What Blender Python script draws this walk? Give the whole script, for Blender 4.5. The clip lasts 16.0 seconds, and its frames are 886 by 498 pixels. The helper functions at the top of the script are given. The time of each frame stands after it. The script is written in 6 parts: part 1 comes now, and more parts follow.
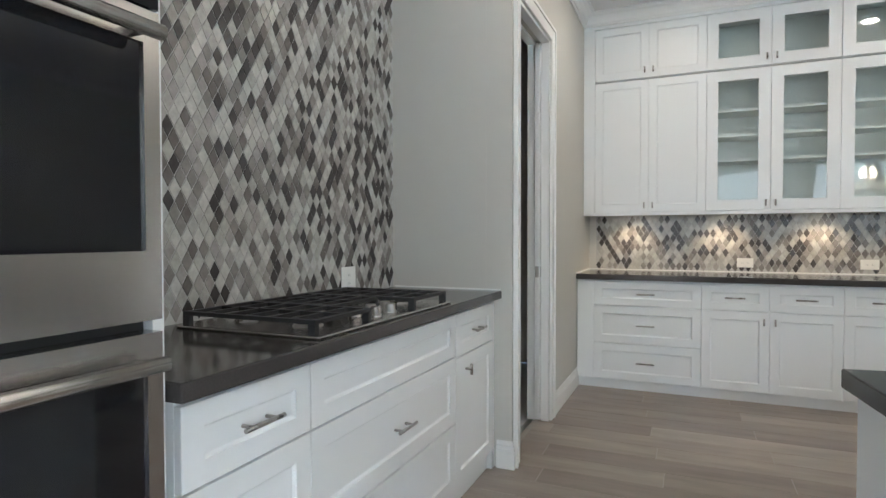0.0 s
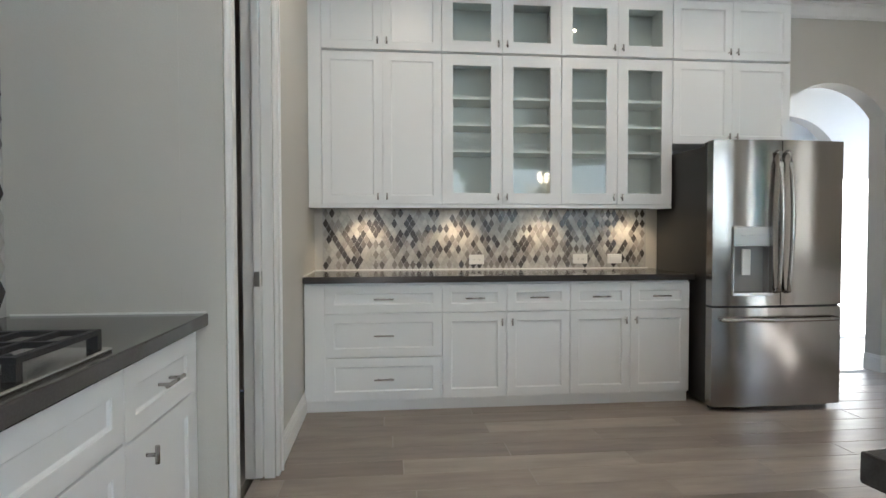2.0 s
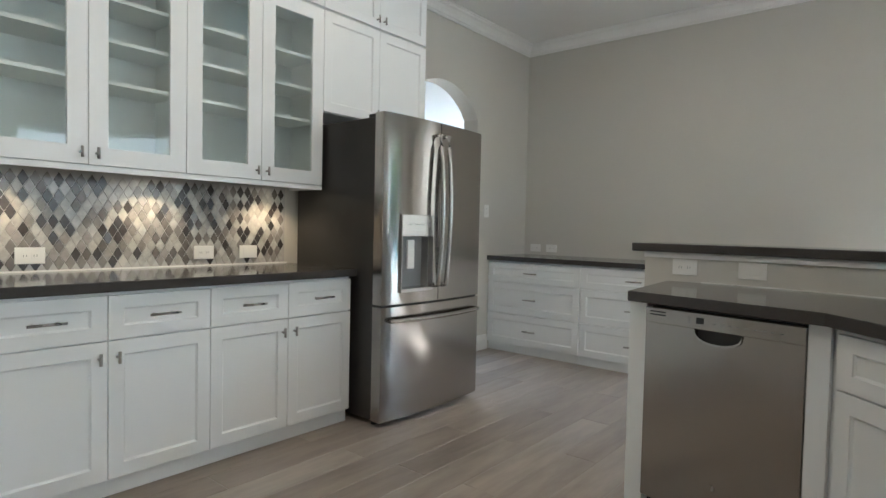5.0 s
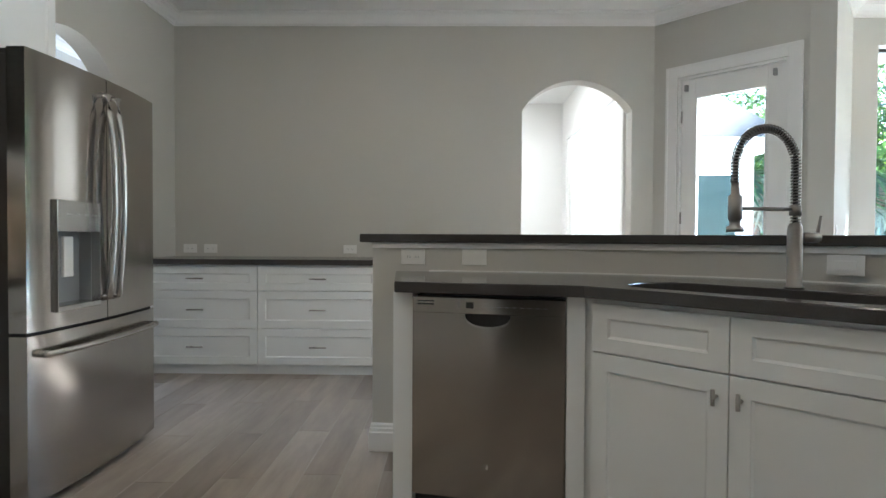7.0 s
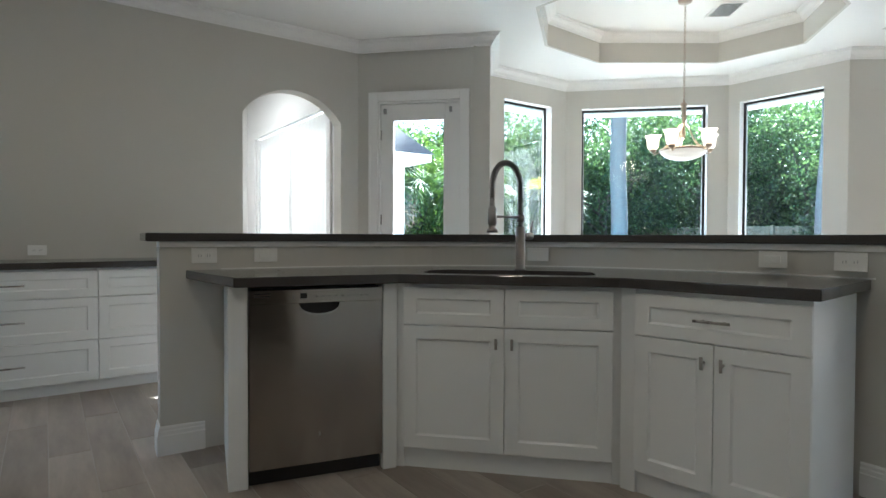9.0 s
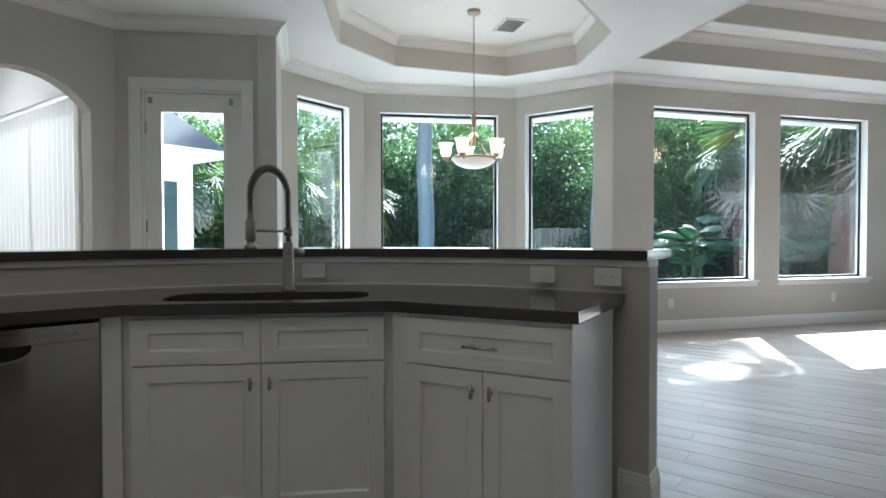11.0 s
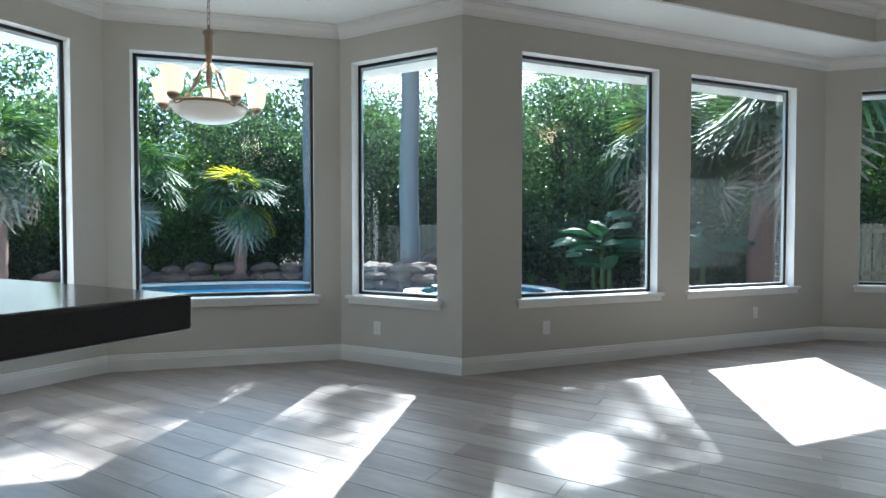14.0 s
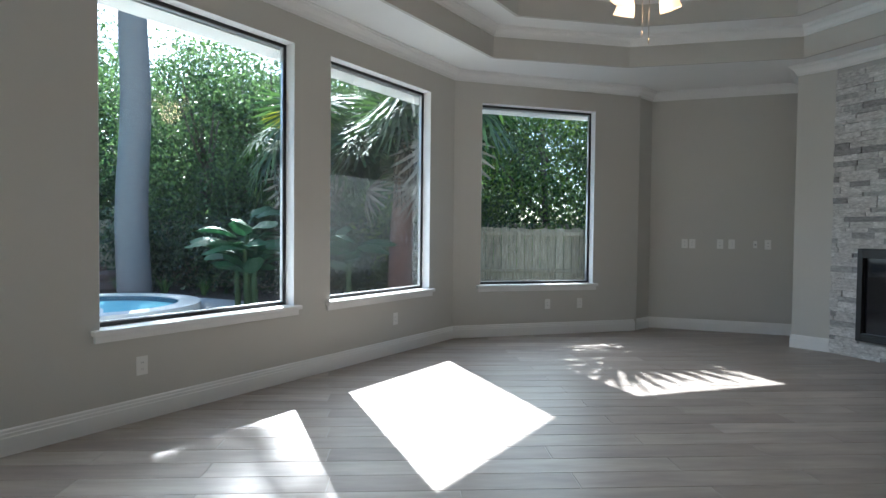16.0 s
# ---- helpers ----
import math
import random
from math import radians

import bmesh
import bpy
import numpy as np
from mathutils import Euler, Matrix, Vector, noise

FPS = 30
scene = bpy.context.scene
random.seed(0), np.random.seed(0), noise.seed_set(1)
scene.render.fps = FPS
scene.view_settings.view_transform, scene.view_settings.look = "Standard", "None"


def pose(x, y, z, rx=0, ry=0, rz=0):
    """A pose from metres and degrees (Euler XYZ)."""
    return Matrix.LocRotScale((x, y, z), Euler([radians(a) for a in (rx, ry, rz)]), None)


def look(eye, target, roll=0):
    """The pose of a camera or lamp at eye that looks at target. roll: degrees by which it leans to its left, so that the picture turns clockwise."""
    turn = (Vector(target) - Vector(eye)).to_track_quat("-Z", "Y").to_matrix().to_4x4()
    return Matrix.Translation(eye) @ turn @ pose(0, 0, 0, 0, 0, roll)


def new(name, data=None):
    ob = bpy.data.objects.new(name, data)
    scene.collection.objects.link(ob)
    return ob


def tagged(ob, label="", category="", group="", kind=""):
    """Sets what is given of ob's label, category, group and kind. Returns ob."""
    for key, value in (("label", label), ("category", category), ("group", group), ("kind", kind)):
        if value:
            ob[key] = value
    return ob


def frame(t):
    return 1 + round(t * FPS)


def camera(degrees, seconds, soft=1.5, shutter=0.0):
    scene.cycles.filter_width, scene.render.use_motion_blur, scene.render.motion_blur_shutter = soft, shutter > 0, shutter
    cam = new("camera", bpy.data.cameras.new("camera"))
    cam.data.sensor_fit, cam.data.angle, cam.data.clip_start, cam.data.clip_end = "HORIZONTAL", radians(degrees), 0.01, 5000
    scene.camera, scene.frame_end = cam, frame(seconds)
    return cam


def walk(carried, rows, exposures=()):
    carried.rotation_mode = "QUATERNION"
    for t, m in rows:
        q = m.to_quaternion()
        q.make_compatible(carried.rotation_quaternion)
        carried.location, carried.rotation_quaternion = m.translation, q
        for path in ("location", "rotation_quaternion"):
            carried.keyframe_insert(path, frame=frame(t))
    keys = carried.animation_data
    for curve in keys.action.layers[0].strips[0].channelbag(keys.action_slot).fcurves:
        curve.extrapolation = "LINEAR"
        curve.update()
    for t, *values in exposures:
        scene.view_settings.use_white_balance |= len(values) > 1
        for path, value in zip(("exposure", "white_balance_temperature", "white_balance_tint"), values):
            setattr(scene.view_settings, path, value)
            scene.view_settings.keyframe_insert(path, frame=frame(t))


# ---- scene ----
cam = camera(76.0, 16.0)
# seconds, eye, target, roll
PATH = [
    (0, (0.213, 0.088, 1.196), (-0.588, 1.92, 1.15), -0.1),
    (0.5, (0.054, 0.278, 1.186), (-0.537, 2.188, 1.137), -0.0),
    (1, (-0.053, 0.463, 1.181), (-0.328, 2.443, 1.127), 0.1),
    (1.5, (-0.072, 0.684, 1.179), (-0.092, 2.683, 1.124), -0.1),
    (2, (-0.081, 0.91, 1.182), (0.118, 2.9, 1.125), -0.1),
    (2.5, (-0.111, 1.147, 1.184), (0.281, 3.108, 1.123), -0.1),
    (3, (-0.101, 1.355, 1.193), (0.46, 3.273, 1.123), -0.1),
    (3.2, (-0.098, 1.434, 1.177), (0.534, 3.33, 1.113), -0.0),
    (5.3, (-0.181, 2.231, 1.129), (1.483, 3.339, 1.067), 1.0),
    (5.5, (-0.137, 2.28, 1.118), (1.599, 3.273, 1.065), 0.7),
    (6, (-0.056, 2.424, 1.097), (1.825, 3.102, 1.051), 0.7),
    (6.5, (-0.034, 2.586, 1.083), (1.931, 2.955, 1.036), 0.4),
    (7, (-0.079, 2.818, 1.074), (1.92, 2.846, 1.033), 0.3),
    (7.5, (-0.174, 3.062, 1.057), (1.806, 2.782, 1.017), 0.4),
    (8, (-0.277, 3.295, 1.051), (1.625, 2.677, 1.011), 0.3),
    (8.5, (-0.3, 3.495, 1.065), (1.469, 2.562, 1.025), 0.2),
    (9, (-0.296, 3.663, 1.074), (1.34, 2.514, 1.032), 0.2),
    (9.5, (-0.283, 3.725, 1.076), (1.248, 2.439, 1.035), 0.2),
    (10, (-0.271, 3.695, 1.098), (1.142, 2.279, 1.054), 0.1),
    (10.2, (-0.263, 3.66, 1.121), (1.1, 2.198, 1.074), 0.1),
    (12.3, (-0.121, 2.292, 1.176), (0.863, 0.551, 1.126), -0.2),
    (12.5, (-0.1, 2.129, 1.194), (0.867, 0.379, 1.136), -0.1),
    (13, (-0.053, 1.69, 1.185), (0.921, -0.056, 1.125), -0.1),
    (13.5, (-0.072, 1.275, 1.159), (0.936, -0.452, 1.108), -0.2),
    (14, (-0.07, 0.894, 1.16), (0.937, -0.833, 1.106), -0.0),
    (14.5, (-0.023, 0.552, 1.137), (0.871, -1.237, 1.092), 0.1),
    (15, (-0.003, 0.296, 1.202), (0.605, -1.608, 1.136), 0.4),
    (15.5, (-0.047, 0.062, 1.241), (0.227, -1.917, 1.161), 0.8),
    (16, (-0.056, -0.145, 1.197), (-0.171, -2.141, 1.142), 0.6),
]
EXPO = [(0.0, 4.1, 5650, 8), (3.0, 3.82, 5750, 7), (5.5, 4.08, 5600, 5), (7.0, 3.88, 5600, 5), (8.5, 3.55, 5590, 4), (10.0, 3.2, 5510, 4), (12.5, 2.63, 5500, 5), (13.5, 2.36, 5450, 4), (14.5, 1.98, 5450, 4), (15.0, 1.93, 5450, 4), (16.0, 2.28, 5600, 6)]
walk(cam, [(t, look(eye, target, roll)) for t, eye, target, roll in PATH], EXPO)

# ---- world, sun and lamps ----
SUN_EL, SUN_AZ = radians(42), math.atan2(-0.944, 0.33)
world = bpy.data.worlds.new("world")
scene.world = world
world.use_nodes = True
_n = world.node_tree.nodes
_sky = _n.new("ShaderNodeTexSky")
_sky.sky_type = "NISHITA"
_sky.sun_disc = False
_sky.sun_elevation = SUN_EL
_sky.sun_rotation = math.pi / 2 - SUN_AZ
world.node_tree.links.new(_sky.outputs[0], _n["Background"].inputs[0])
_n["Background"].inputs[1].default_value = 0.15
_sun = bpy.data.lights.new("sun", "SUN")
_sun.energy, _sun.angle, _sun.color = 5.0, radians(0.53), (1.0, 0.97, 0.92)
sun_ob = new("sun", _sun)
_to = Vector((math.cos(SUN_AZ) * math.cos(SUN_EL), math.sin(SUN_AZ) * math.cos(SUN_EL), math.sin(SUN_EL)))
sun_ob.matrix_world = look(_to * 60, (0, 0, 0))


def lamp(name, kind, at, power, colour, size=0.05, target=None, spot=100):
    d = bpy.data.lights.new(name, kind)
    d.energy, d.color = power, colour
    if kind == "AREA":
        d.shape, d.size = "DISK", size
    else:
        d.shadow_soft_size = size
    if kind == "SPOT":
        d.spot_size, d.spot_blend = radians(spot), 0.6
    ob = new(name, d)
    ob.matrix_world = look(at, target or (at[0], at[1], at[2] - 1))
    return ob


# ---- materials ----
def mat(name, colour, rough=0.5, metal=0.0, spread=0.06, scale=6.0, bump=0.0, bscale=60.0, stretch=(1, 1, 1), spec=0.5, fine=0.0, coat=0.0):
    """A surface with a broad tone drift, a fine grain and a light relief."""
    m = bpy.data.materials.new(name)
    m.use_nodes = True
    t = m.node_tree
    b = t.nodes["Principled BSDF"]
    b.inputs["Roughness"].default_value = rough
    b.inputs["Metallic"].default_value = metal
    b.inputs["Specular IOR Level"].default_value = spec
    b.inputs["Coat Weight"].default_value = coat
    tc = t.nodes.new("ShaderNodeTexCoord")
    mp = t.nodes.new("ShaderNodeMapping")
    mp.inputs["Scale"].default_value = stretch
    t.links.new(tc.outputs["Object"], mp.inputs[0])
    nz = t.nodes.new("ShaderNodeTexNoise")
    nz.inputs["Scale"].default_value = scale
    nz.inputs["Detail"].default_value = 6
    t.links.new(mp.outputs[0], nz.inputs["Vector"])
    mx = t.nodes.new("ShaderNodeMix")
    mx.data_type = "RGBA"
    lo = tuple(max(0.0, c * (1 - spread)) for c in colour)
    hi = tuple(min(1.0, c * (1 + spread)) for c in colour)
    mx.inputs["A"].default_value = (*lo, 1)
    mx.inputs["B"].default_value = (*hi, 1)
    t.links.new(nz.outputs[0], mx.inputs["Factor"])
    t.links.new(mx.outputs["Result"], b.inputs["Base Color"])
    rr = t.nodes.new("ShaderNodeMapRange")
    rr.inputs["To Min"].default_value = max(0.0, rough - 0.06)
    rr.inputs["To Max"].default_value = min(1.0, rough + 0.06)
    t.links.new(nz.outputs[0], rr.inputs[0])
    t.links.new(rr.outputs[0], b.inputs["Roughness"])
    if bump:
        n2 = t.nodes.new("ShaderNodeTexNoise")
        n2.inputs["Scale"].default_value = bscale
        n2.inputs["Detail"].default_value = 4
        t.links.new(mp.outputs[0], n2.inputs["Vector"])
        bp = t.nodes.new("ShaderNodeBump")
        bp.inputs["Strength"].default_value = bump
        bp.inputs["Distance"].default_value = 0.01
        t.links.new(n2.outputs[0], bp.inputs["Height"])
        t.links.new(bp.outputs[0], b.inputs["Normal"])
    return m


def piece_mat(name, stops, rough=0.4, grain=0.12, gscale=8.0, stretch=(1, 1, 1), bump=0.15, rough_var=0.1, per=1.0, detail=7):
    """Pieces that differ one from the next: tone by object and by island, with a grain of their own."""
    m = bpy.data.materials.new(name)
    m.use_nodes = True
    t = m.node_tree
    b = t.nodes["Principled BSDF"]
    oi = t.nodes.new("ShaderNodeObjectInfo")
    ge = t.nodes.new("ShaderNodeNewGeometry")
    a = t.nodes.new("ShaderNodeMath")
    a.operation = "MULTIPLY_ADD"
    a.inputs[1].default_value = 7.31
    t.links.new(oi.outputs["Random"], a.inputs[0])
    t.links.new(ge.outputs["Random Per Island"], a.inputs[2])
    f = t.nodes.new("ShaderNodeMath")
    f.operation = "FRACT"
    t.links.new(a.outputs[0], f.inputs[0])
    r = t.nodes.new("ShaderNodeValToRGB")
    r.color_ramp.interpolation = "LINEAR" if per < 1 else "CONSTANT"
    while len(r.color_ramp.elements) < len(stops):
        r.color_ramp.elements.new(0.5)
    for e, (p, c) in zip(r.color_ramp.elements, stops):
        e.position, e.color = p, (*c, 1)
    t.links.new(f.outputs[0], r.inputs[0])
    ad = t.nodes.new("ShaderNodeVectorMath")
    ad.operation = "ADD"
    t.links.new(ge.outputs["Position"], ad.inputs[0])
    cx = t.nodes.new("ShaderNodeCombineXYZ")
    sc = t.nodes.new("ShaderNodeMath")
    sc.operation = "MULTIPLY"
    sc.inputs[1].default_value = 40.0
    t.links.new(f.outputs[0], sc.inputs[0])
    for i in range(3):
        t.links.new(sc.outputs[0], cx.inputs[i])
    t.links.new(cx.outputs[0], ad.inputs[1])
    mp = t.nodes.new("ShaderNodeMapping")
    mp.inputs["Scale"].default_value = stretch
    t.links.new(ad.outputs[0], mp.inputs[0])
    nz = t.nodes.new("ShaderNodeTexNoise")
    nz.inputs["Scale"].default_value = gscale
    nz.inputs["Detail"].default_value = detail
    nz.inputs["Roughness"].default_value = 0.62
    t.links.new(mp.outputs[0], nz.inputs["Vector"])
    mr = t.nodes.new("ShaderNodeMapRange")
    mr.inputs["From Min"].default_value = 0.3
    mr.inputs["From Max"].default_value = 0.7
    mr.inputs["To Min"].default_value = 1 - grain
    mr.inputs["To Max"].default_value = 1 + grain
    t.links.new(nz.outputs[0], mr.inputs[0])
    mul = t.nodes.new("ShaderNodeVectorMath")
    mul.operation = "SCALE"
    t.links.new(r.outputs[0], mul.inputs[0])
    t.links.new(mr.outputs[0], mul.inputs["Scale"])
    t.links.new(mul.outputs[0], b.inputs["Base Color"])
    rr = t.nodes.new("ShaderNodeMapRange")
    rr.inputs["To Min"].default_value = max(0.02, rough - rough_var)
    rr.inputs["To Max"].default_value = rough + rough_var
    t.links.new(nz.outputs[0], rr.inputs[0])
    t.links.new(rr.outputs[0], b.inputs["Roughness"])
    bp = t.nodes.new("ShaderNodeBump")
    bp.inputs["Strength"].default_value = bump
    bp.inputs["Distance"].default_value = 0.004
    t.links.new(nz.outputs[0], bp.inputs["Height"])
    t.links.new(bp.outputs[0], b.inputs["Normal"])
    return m


def glass_mat(name, tint=(0.93, 0.97, 0.96), gloss=1.0, haze=0.0):
    m = bpy.data.materials.new(name)
    m.use_nodes = True
    t = m.node_tree
    t.nodes.remove(t.nodes["Principled BSDF"])
    tr = t.nodes.new("ShaderNodeBsdfTransparent")
    tr.inputs[0].default_value = (*tint, 1)
    gl = t.nodes.new("ShaderNodeBsdfGlossy")
    gl.inputs["Roughness"].default_value = 0.01
    fr = t.nodes.new("ShaderNodeFresnel")
    fr.inputs[0].default_value = 1.5
    k = t.nodes.new("ShaderNodeMath")
    k.operation = "MULTIPLY"
    k.inputs[1].default_value = gloss
    t.links.new(fr.outputs[0], k.inputs[0])
    mx = t.nodes.new("ShaderNodeMixShader")
    t.links.new(k.outputs[0], mx.inputs[0])
    t.links.new(tr.outputs[0], mx.inputs[1])
    t.links.new(gl.outputs[0], mx.inputs[2])
    last = mx
    # pale scatter mixed in as a haze over the view through the glass
    if haze:
        tl = t.nodes.new("ShaderNodeBsdfTranslucent")
        tl.inputs[0].default_value = (0.86, 0.92, 0.97, 1)
        nz = t.nodes.new("ShaderNodeTexNoise")
        nz.inputs["Scale"].default_value = 1.6
        nz.inputs["Detail"].default_value = 5
        rg = t.nodes.new("ShaderNodeMapRange")
        rg.inputs["From Min"].default_value = 0.3
        rg.inputs["From Max"].default_value = 0.7
        rg.inputs["To Min"].default_value = haze * 0.4
        rg.inputs["To Max"].default_value = haze * 1.6
        t.links.new(nz.outputs[0], rg.inputs[0])
        last = t.nodes.new("ShaderNodeMixShader")
        t.links.new(rg.outputs[0], last.inputs[0])
        t.links.new(mx.outputs[0], last.inputs[1])
        t.links.new(tl.outputs[0], last.inputs[2])
    t.links.new(last.outputs[0], t.nodes["Material Output"].inputs[0])
    return m


def glow_mat(name, colour, strength):
    m = bpy.data.materials.new(name)
    m.use_nodes = True
    b = m.node_tree.nodes["Principled BSDF"]
    b.inputs["Base Color"].default_value = (0.8, 0.76, 0.68, 1)
    b.inputs["Roughness"].default_value = 0.35
    b.inputs["Emission Color"].default_value = (*colour, 1)
    b.inputs["Emission Strength"].default_value = strength
    return m


def leaf_mat(name, lo, hi, rough=0.45, through_amount=0.35):
    m = bpy.data.materials.new(name)
    m.use_nodes = True
    t = m.node_tree
    b = t.nodes["Principled BSDF"]
    ge = t.nodes.new("ShaderNodeNewGeometry")
    mx = t.nodes.new("ShaderNodeMix")
    mx.data_type = "RGBA"
    mx.inputs["A"].default_value = (*lo, 1)
    mx.inputs["B"].default_value = (*hi, 1)
    pw = t.nodes.new("ShaderNodeMath")
    pw.operation = "POWER"
    pw.inputs[1].default_value = 2.2
    t.links.new(ge.outputs["Random Per Island"], pw.inputs[0])
    t.links.new(pw.outputs[0], mx.inputs["Factor"])
    t.links.new(mx.outputs["Result"], b.inputs["Base Color"])
    b.inputs["Roughness"].default_value = rough
    tl = t.nodes.new("ShaderNodeBsdfTranslucent")
    hs = t.nodes.new("ShaderNodeHueSaturation")
    hs.inputs["Value"].default_value = 1.6
    hs.inputs["Saturation"].default_value = 1.15
    t.links.new(mx.outputs["Result"], hs.inputs["Color"])
    t.links.new(hs.outputs[0], tl.inputs[0])
    ms = t.nodes.new("ShaderNodeMixShader")
    ms.inputs[0].default_value = through_amount
    t.links.new(b.outputs[0], ms.inputs[1])
    t.links.new(tl.outputs[0], ms.inputs[2])
    t.links.new(ms.outputs[0], t.nodes["Material Output"].inputs[0])
    return m


def brushed(m, amount=0.85):
    """Draws highlights out into upright streaks, as on sideways-brushed sheet."""
    t = m.node_tree
    b = t.nodes["Principled BSDF"]
    b.inputs["Anisotropic"].default_value = amount
    c = t.nodes.new("ShaderNodeCombineXYZ")
    c.inputs[2].default_value = 1.0
    t.links.new(c.outputs[0], b.inputs["Tangent"])
    return m


WALL = mat("greige_wall_paint", (0.56, 0.54, 0.495), 0.75, spread=0.025, scale=1.3, bump=0.12, bscale=180)
CEIL = mat("white_ceiling_paint", (0.80, 0.79, 0.77), 0.85, spread=0.02, scale=1.5, bump=0.1, bscale=160)
TRIM = mat("white_trim_paint", (0.80, 0.79, 0.77), 0.4, spread=0.02, scale=3, bump=0.03)
CABW = mat("white_lacquer", (0.80, 0.81, 0.81), 0.33, spread=0.018, scale=2.5, bump=0.02, bscale=90)
CABIN = mat("white_cabinet_inside", (0.80, 0.81, 0.80), 0.55, spread=0.02)
QUARTZ = mat("charcoal_quartz", (0.056, 0.051, 0.049), 0.11, spread=0.25, scale=240, spec=0.4)
STEEL = brushed(mat("brushed_steel", (0.40, 0.375, 0.35), 0.15, 1.0, spread=0.03, scale=1.5, bump=0.035, bscale=5.5, stretch=(1, 1, 0.04)), 0.8)
STEELH = mat("brushed_steel_sideways", (0.52, 0.505, 0.485), 0.24, 1.0, spread=0.05, scale=8, bump=0.008, bscale=40, stretch=(60, 60, 1))
NICKEL = mat("satin_nickel", (0.43, 0.41, 0.39), 0.28, 1.0, spread=0.05)
FAUCETM = mat("aged_steel_finish", (0.27, 0.245, 0.225), 0.36, 1.0, spread=0.08)
BRONZE = mat("brushed_bronze_nickel", (0.42, 0.34, 0.27), 0.32, 1.0, spread=0.08)
BLACKM = mat("black_cast_iron", (0.018, 0.018, 0.019), 0.5, spread=0.2, scale=60, bump=0.3, bscale=300)
DARKP = mat("charcoal_appliance_side", (0.028, 0.026, 0.025), 0.38, spread=0.1, scale=40, bump=0.1, bscale=500)
BLACKG = mat("black_oven_glass", (0.012, 0.012, 0.014), 0.06, spread=0.1, spec=0.5)
BLACKP = mat("black_plastic", (0.02, 0.02, 0.021), 0.4, spread=0.1)
WHITEP = mat("white_plastic", (0.80, 0.79, 0.76), 0.35, spread=0.01)
GREYP = mat("grey_plastic", (0.3, 0.3, 0.3), 0.4, spread=0.05)
GROUT = mat("grey_grout", (0.46, 0.445, 0.43), 0.9, spread=0.08, scale=30)
FGROUT = mat("floor_grout", (0.42, 0.39, 0.36), 0.9, spread=0.1, scale=30)
PLANK = piece_mat("wood_look_porcelain", [(0.0, (0.235, 0.197, 0.168)), (0.3, (0.315, 0.272, 0.236)), (0.6, (0.265, 0.225, 0.193)), (1.0, (0.37, 0.325, 0.285))], 0.40, 0.22, 2.4, (0.8, 4.5, 4.5), 0.006, rough_var=0.05, per=0.5, detail=4)
TILE = piece_mat("marble_mosaic", [(0.0, (0.50, 0.485, 0.455)), (0.22, (0.42, 0.40, 0.37)), (0.40, (0.33, 0.308, 0.285)), (0.53, (0.235, 0.216, 0.20)), (0.66, (0.15, 0.134, 0.122)), (0.78, (0.066, 0.059, 0.057))], 0.17, 0.2, 26, (1, 1, 1), 0.1)
STONE = piece_mat("stacked_ledger_stone", [(0.0, (0.60, 0.59, 0.57)), (0.4, (0.50, 0.485, 0.465)), (0.65, (0.66, 0.65, 0.63)), (0.82, (0.24, 0.235, 0.23)), (1.0, (0.40, 0.39, 0.38))], 0.8, 0.35, 22, (1, 1, 2.2), 0.8, per=0.5)
PANE = glass_mat("window_glass", (0.945, 0.965, 0.945), 0.35, 0.0008)
CABG = glass_mat("cabinet_glass", (0.95, 0.985, 0.975), 1.0)
FRAMEB = mat("dark_bronze_aluminium", (0.022, 0.02, 0.02), 0.4, spread=0.1)
CHAMP = mat("aluminium_bead", (0.5, 0.5, 0.5), 0.35, 0.8, spread=0.1)
SHADEG = glow_mat("alabaster_glass_lit", (1.0, 0.80, 0.55), 0.24)
BOWLG = glow_mat("alabaster_bowl_lit", (1.0, 0.86, 0.70), 0.05)
FANG = glow_mat("fan_glass_lit", (1.0, 0.58, 0.28), 0.35)
PUCKG = glow_mat("puck_light_lens", (1.0, 0.82, 0.55), 4.0)
CANG = glow_mat("recessed_light_lens", (1.0, 0.93, 0.82), 1.5)
MULCH = mat("mulch_and_soil", (0.07, 0.05, 0.038), 0.95, spread=0.5, scale=9, bump=0.8, bscale=25)
DECK = mat("pale_concrete_deck", (0.46, 0.44, 0.41), 0.85, spread=0.12, scale=2.5, bump=0.2, bscale=90)
COPING = mat("limestone_coping", (0.56, 0.53, 0.48), 0.75, spread=0.12, scale=9, bump=0.2, bscale=70)
POOLW = mat("blue_pool_water", (0.11, 0.62, 0.84), 0.2, spec=0.12, spread=0.15, scale=0.6, bump=0.06, bscale=3)
SPAW = mat("pale_spa_water", (0.30, 0.66, 0.70), 0.2, spread=0.1, scale=1.5, bump=0.05, bscale=4, spec=0.12)
POOLT = mat("dark_pool_tile", (0.05, 0.09, 0.12), 0.25, spread=0.4, scale=20)
ROCK = mat("moss_rock", (0.115, 0.075, 0.058), 0.9, spread=0.4, scale=5, bump=0.9, bscale=9)
FENCEW = piece_mat("weathered_cedar", [(0.0, (0.16, 0.135, 0.09)), (0.35, (0.24, 0.21, 0.145)), (0.7, (0.18, 0.155, 0.105)), (1.0, (0.30, 0.265, 0.19))], 0.85, 0.4, 6.0, (5, 5, 0.7), 0.4, per=0.5)
BARKP = mat("grey_palm_bark", (0.135, 0.122, 0.118), 0.9, spread=0.4, scale=9, bump=0.9, bscale=14, stretch=(0.8, 0.8, 4))
BARKR = mat("red_brown_palm_boots", (0.22, 0.12, 0.09), 0.95, spread=0.4, scale=12, bump=0.9, bscale=16)
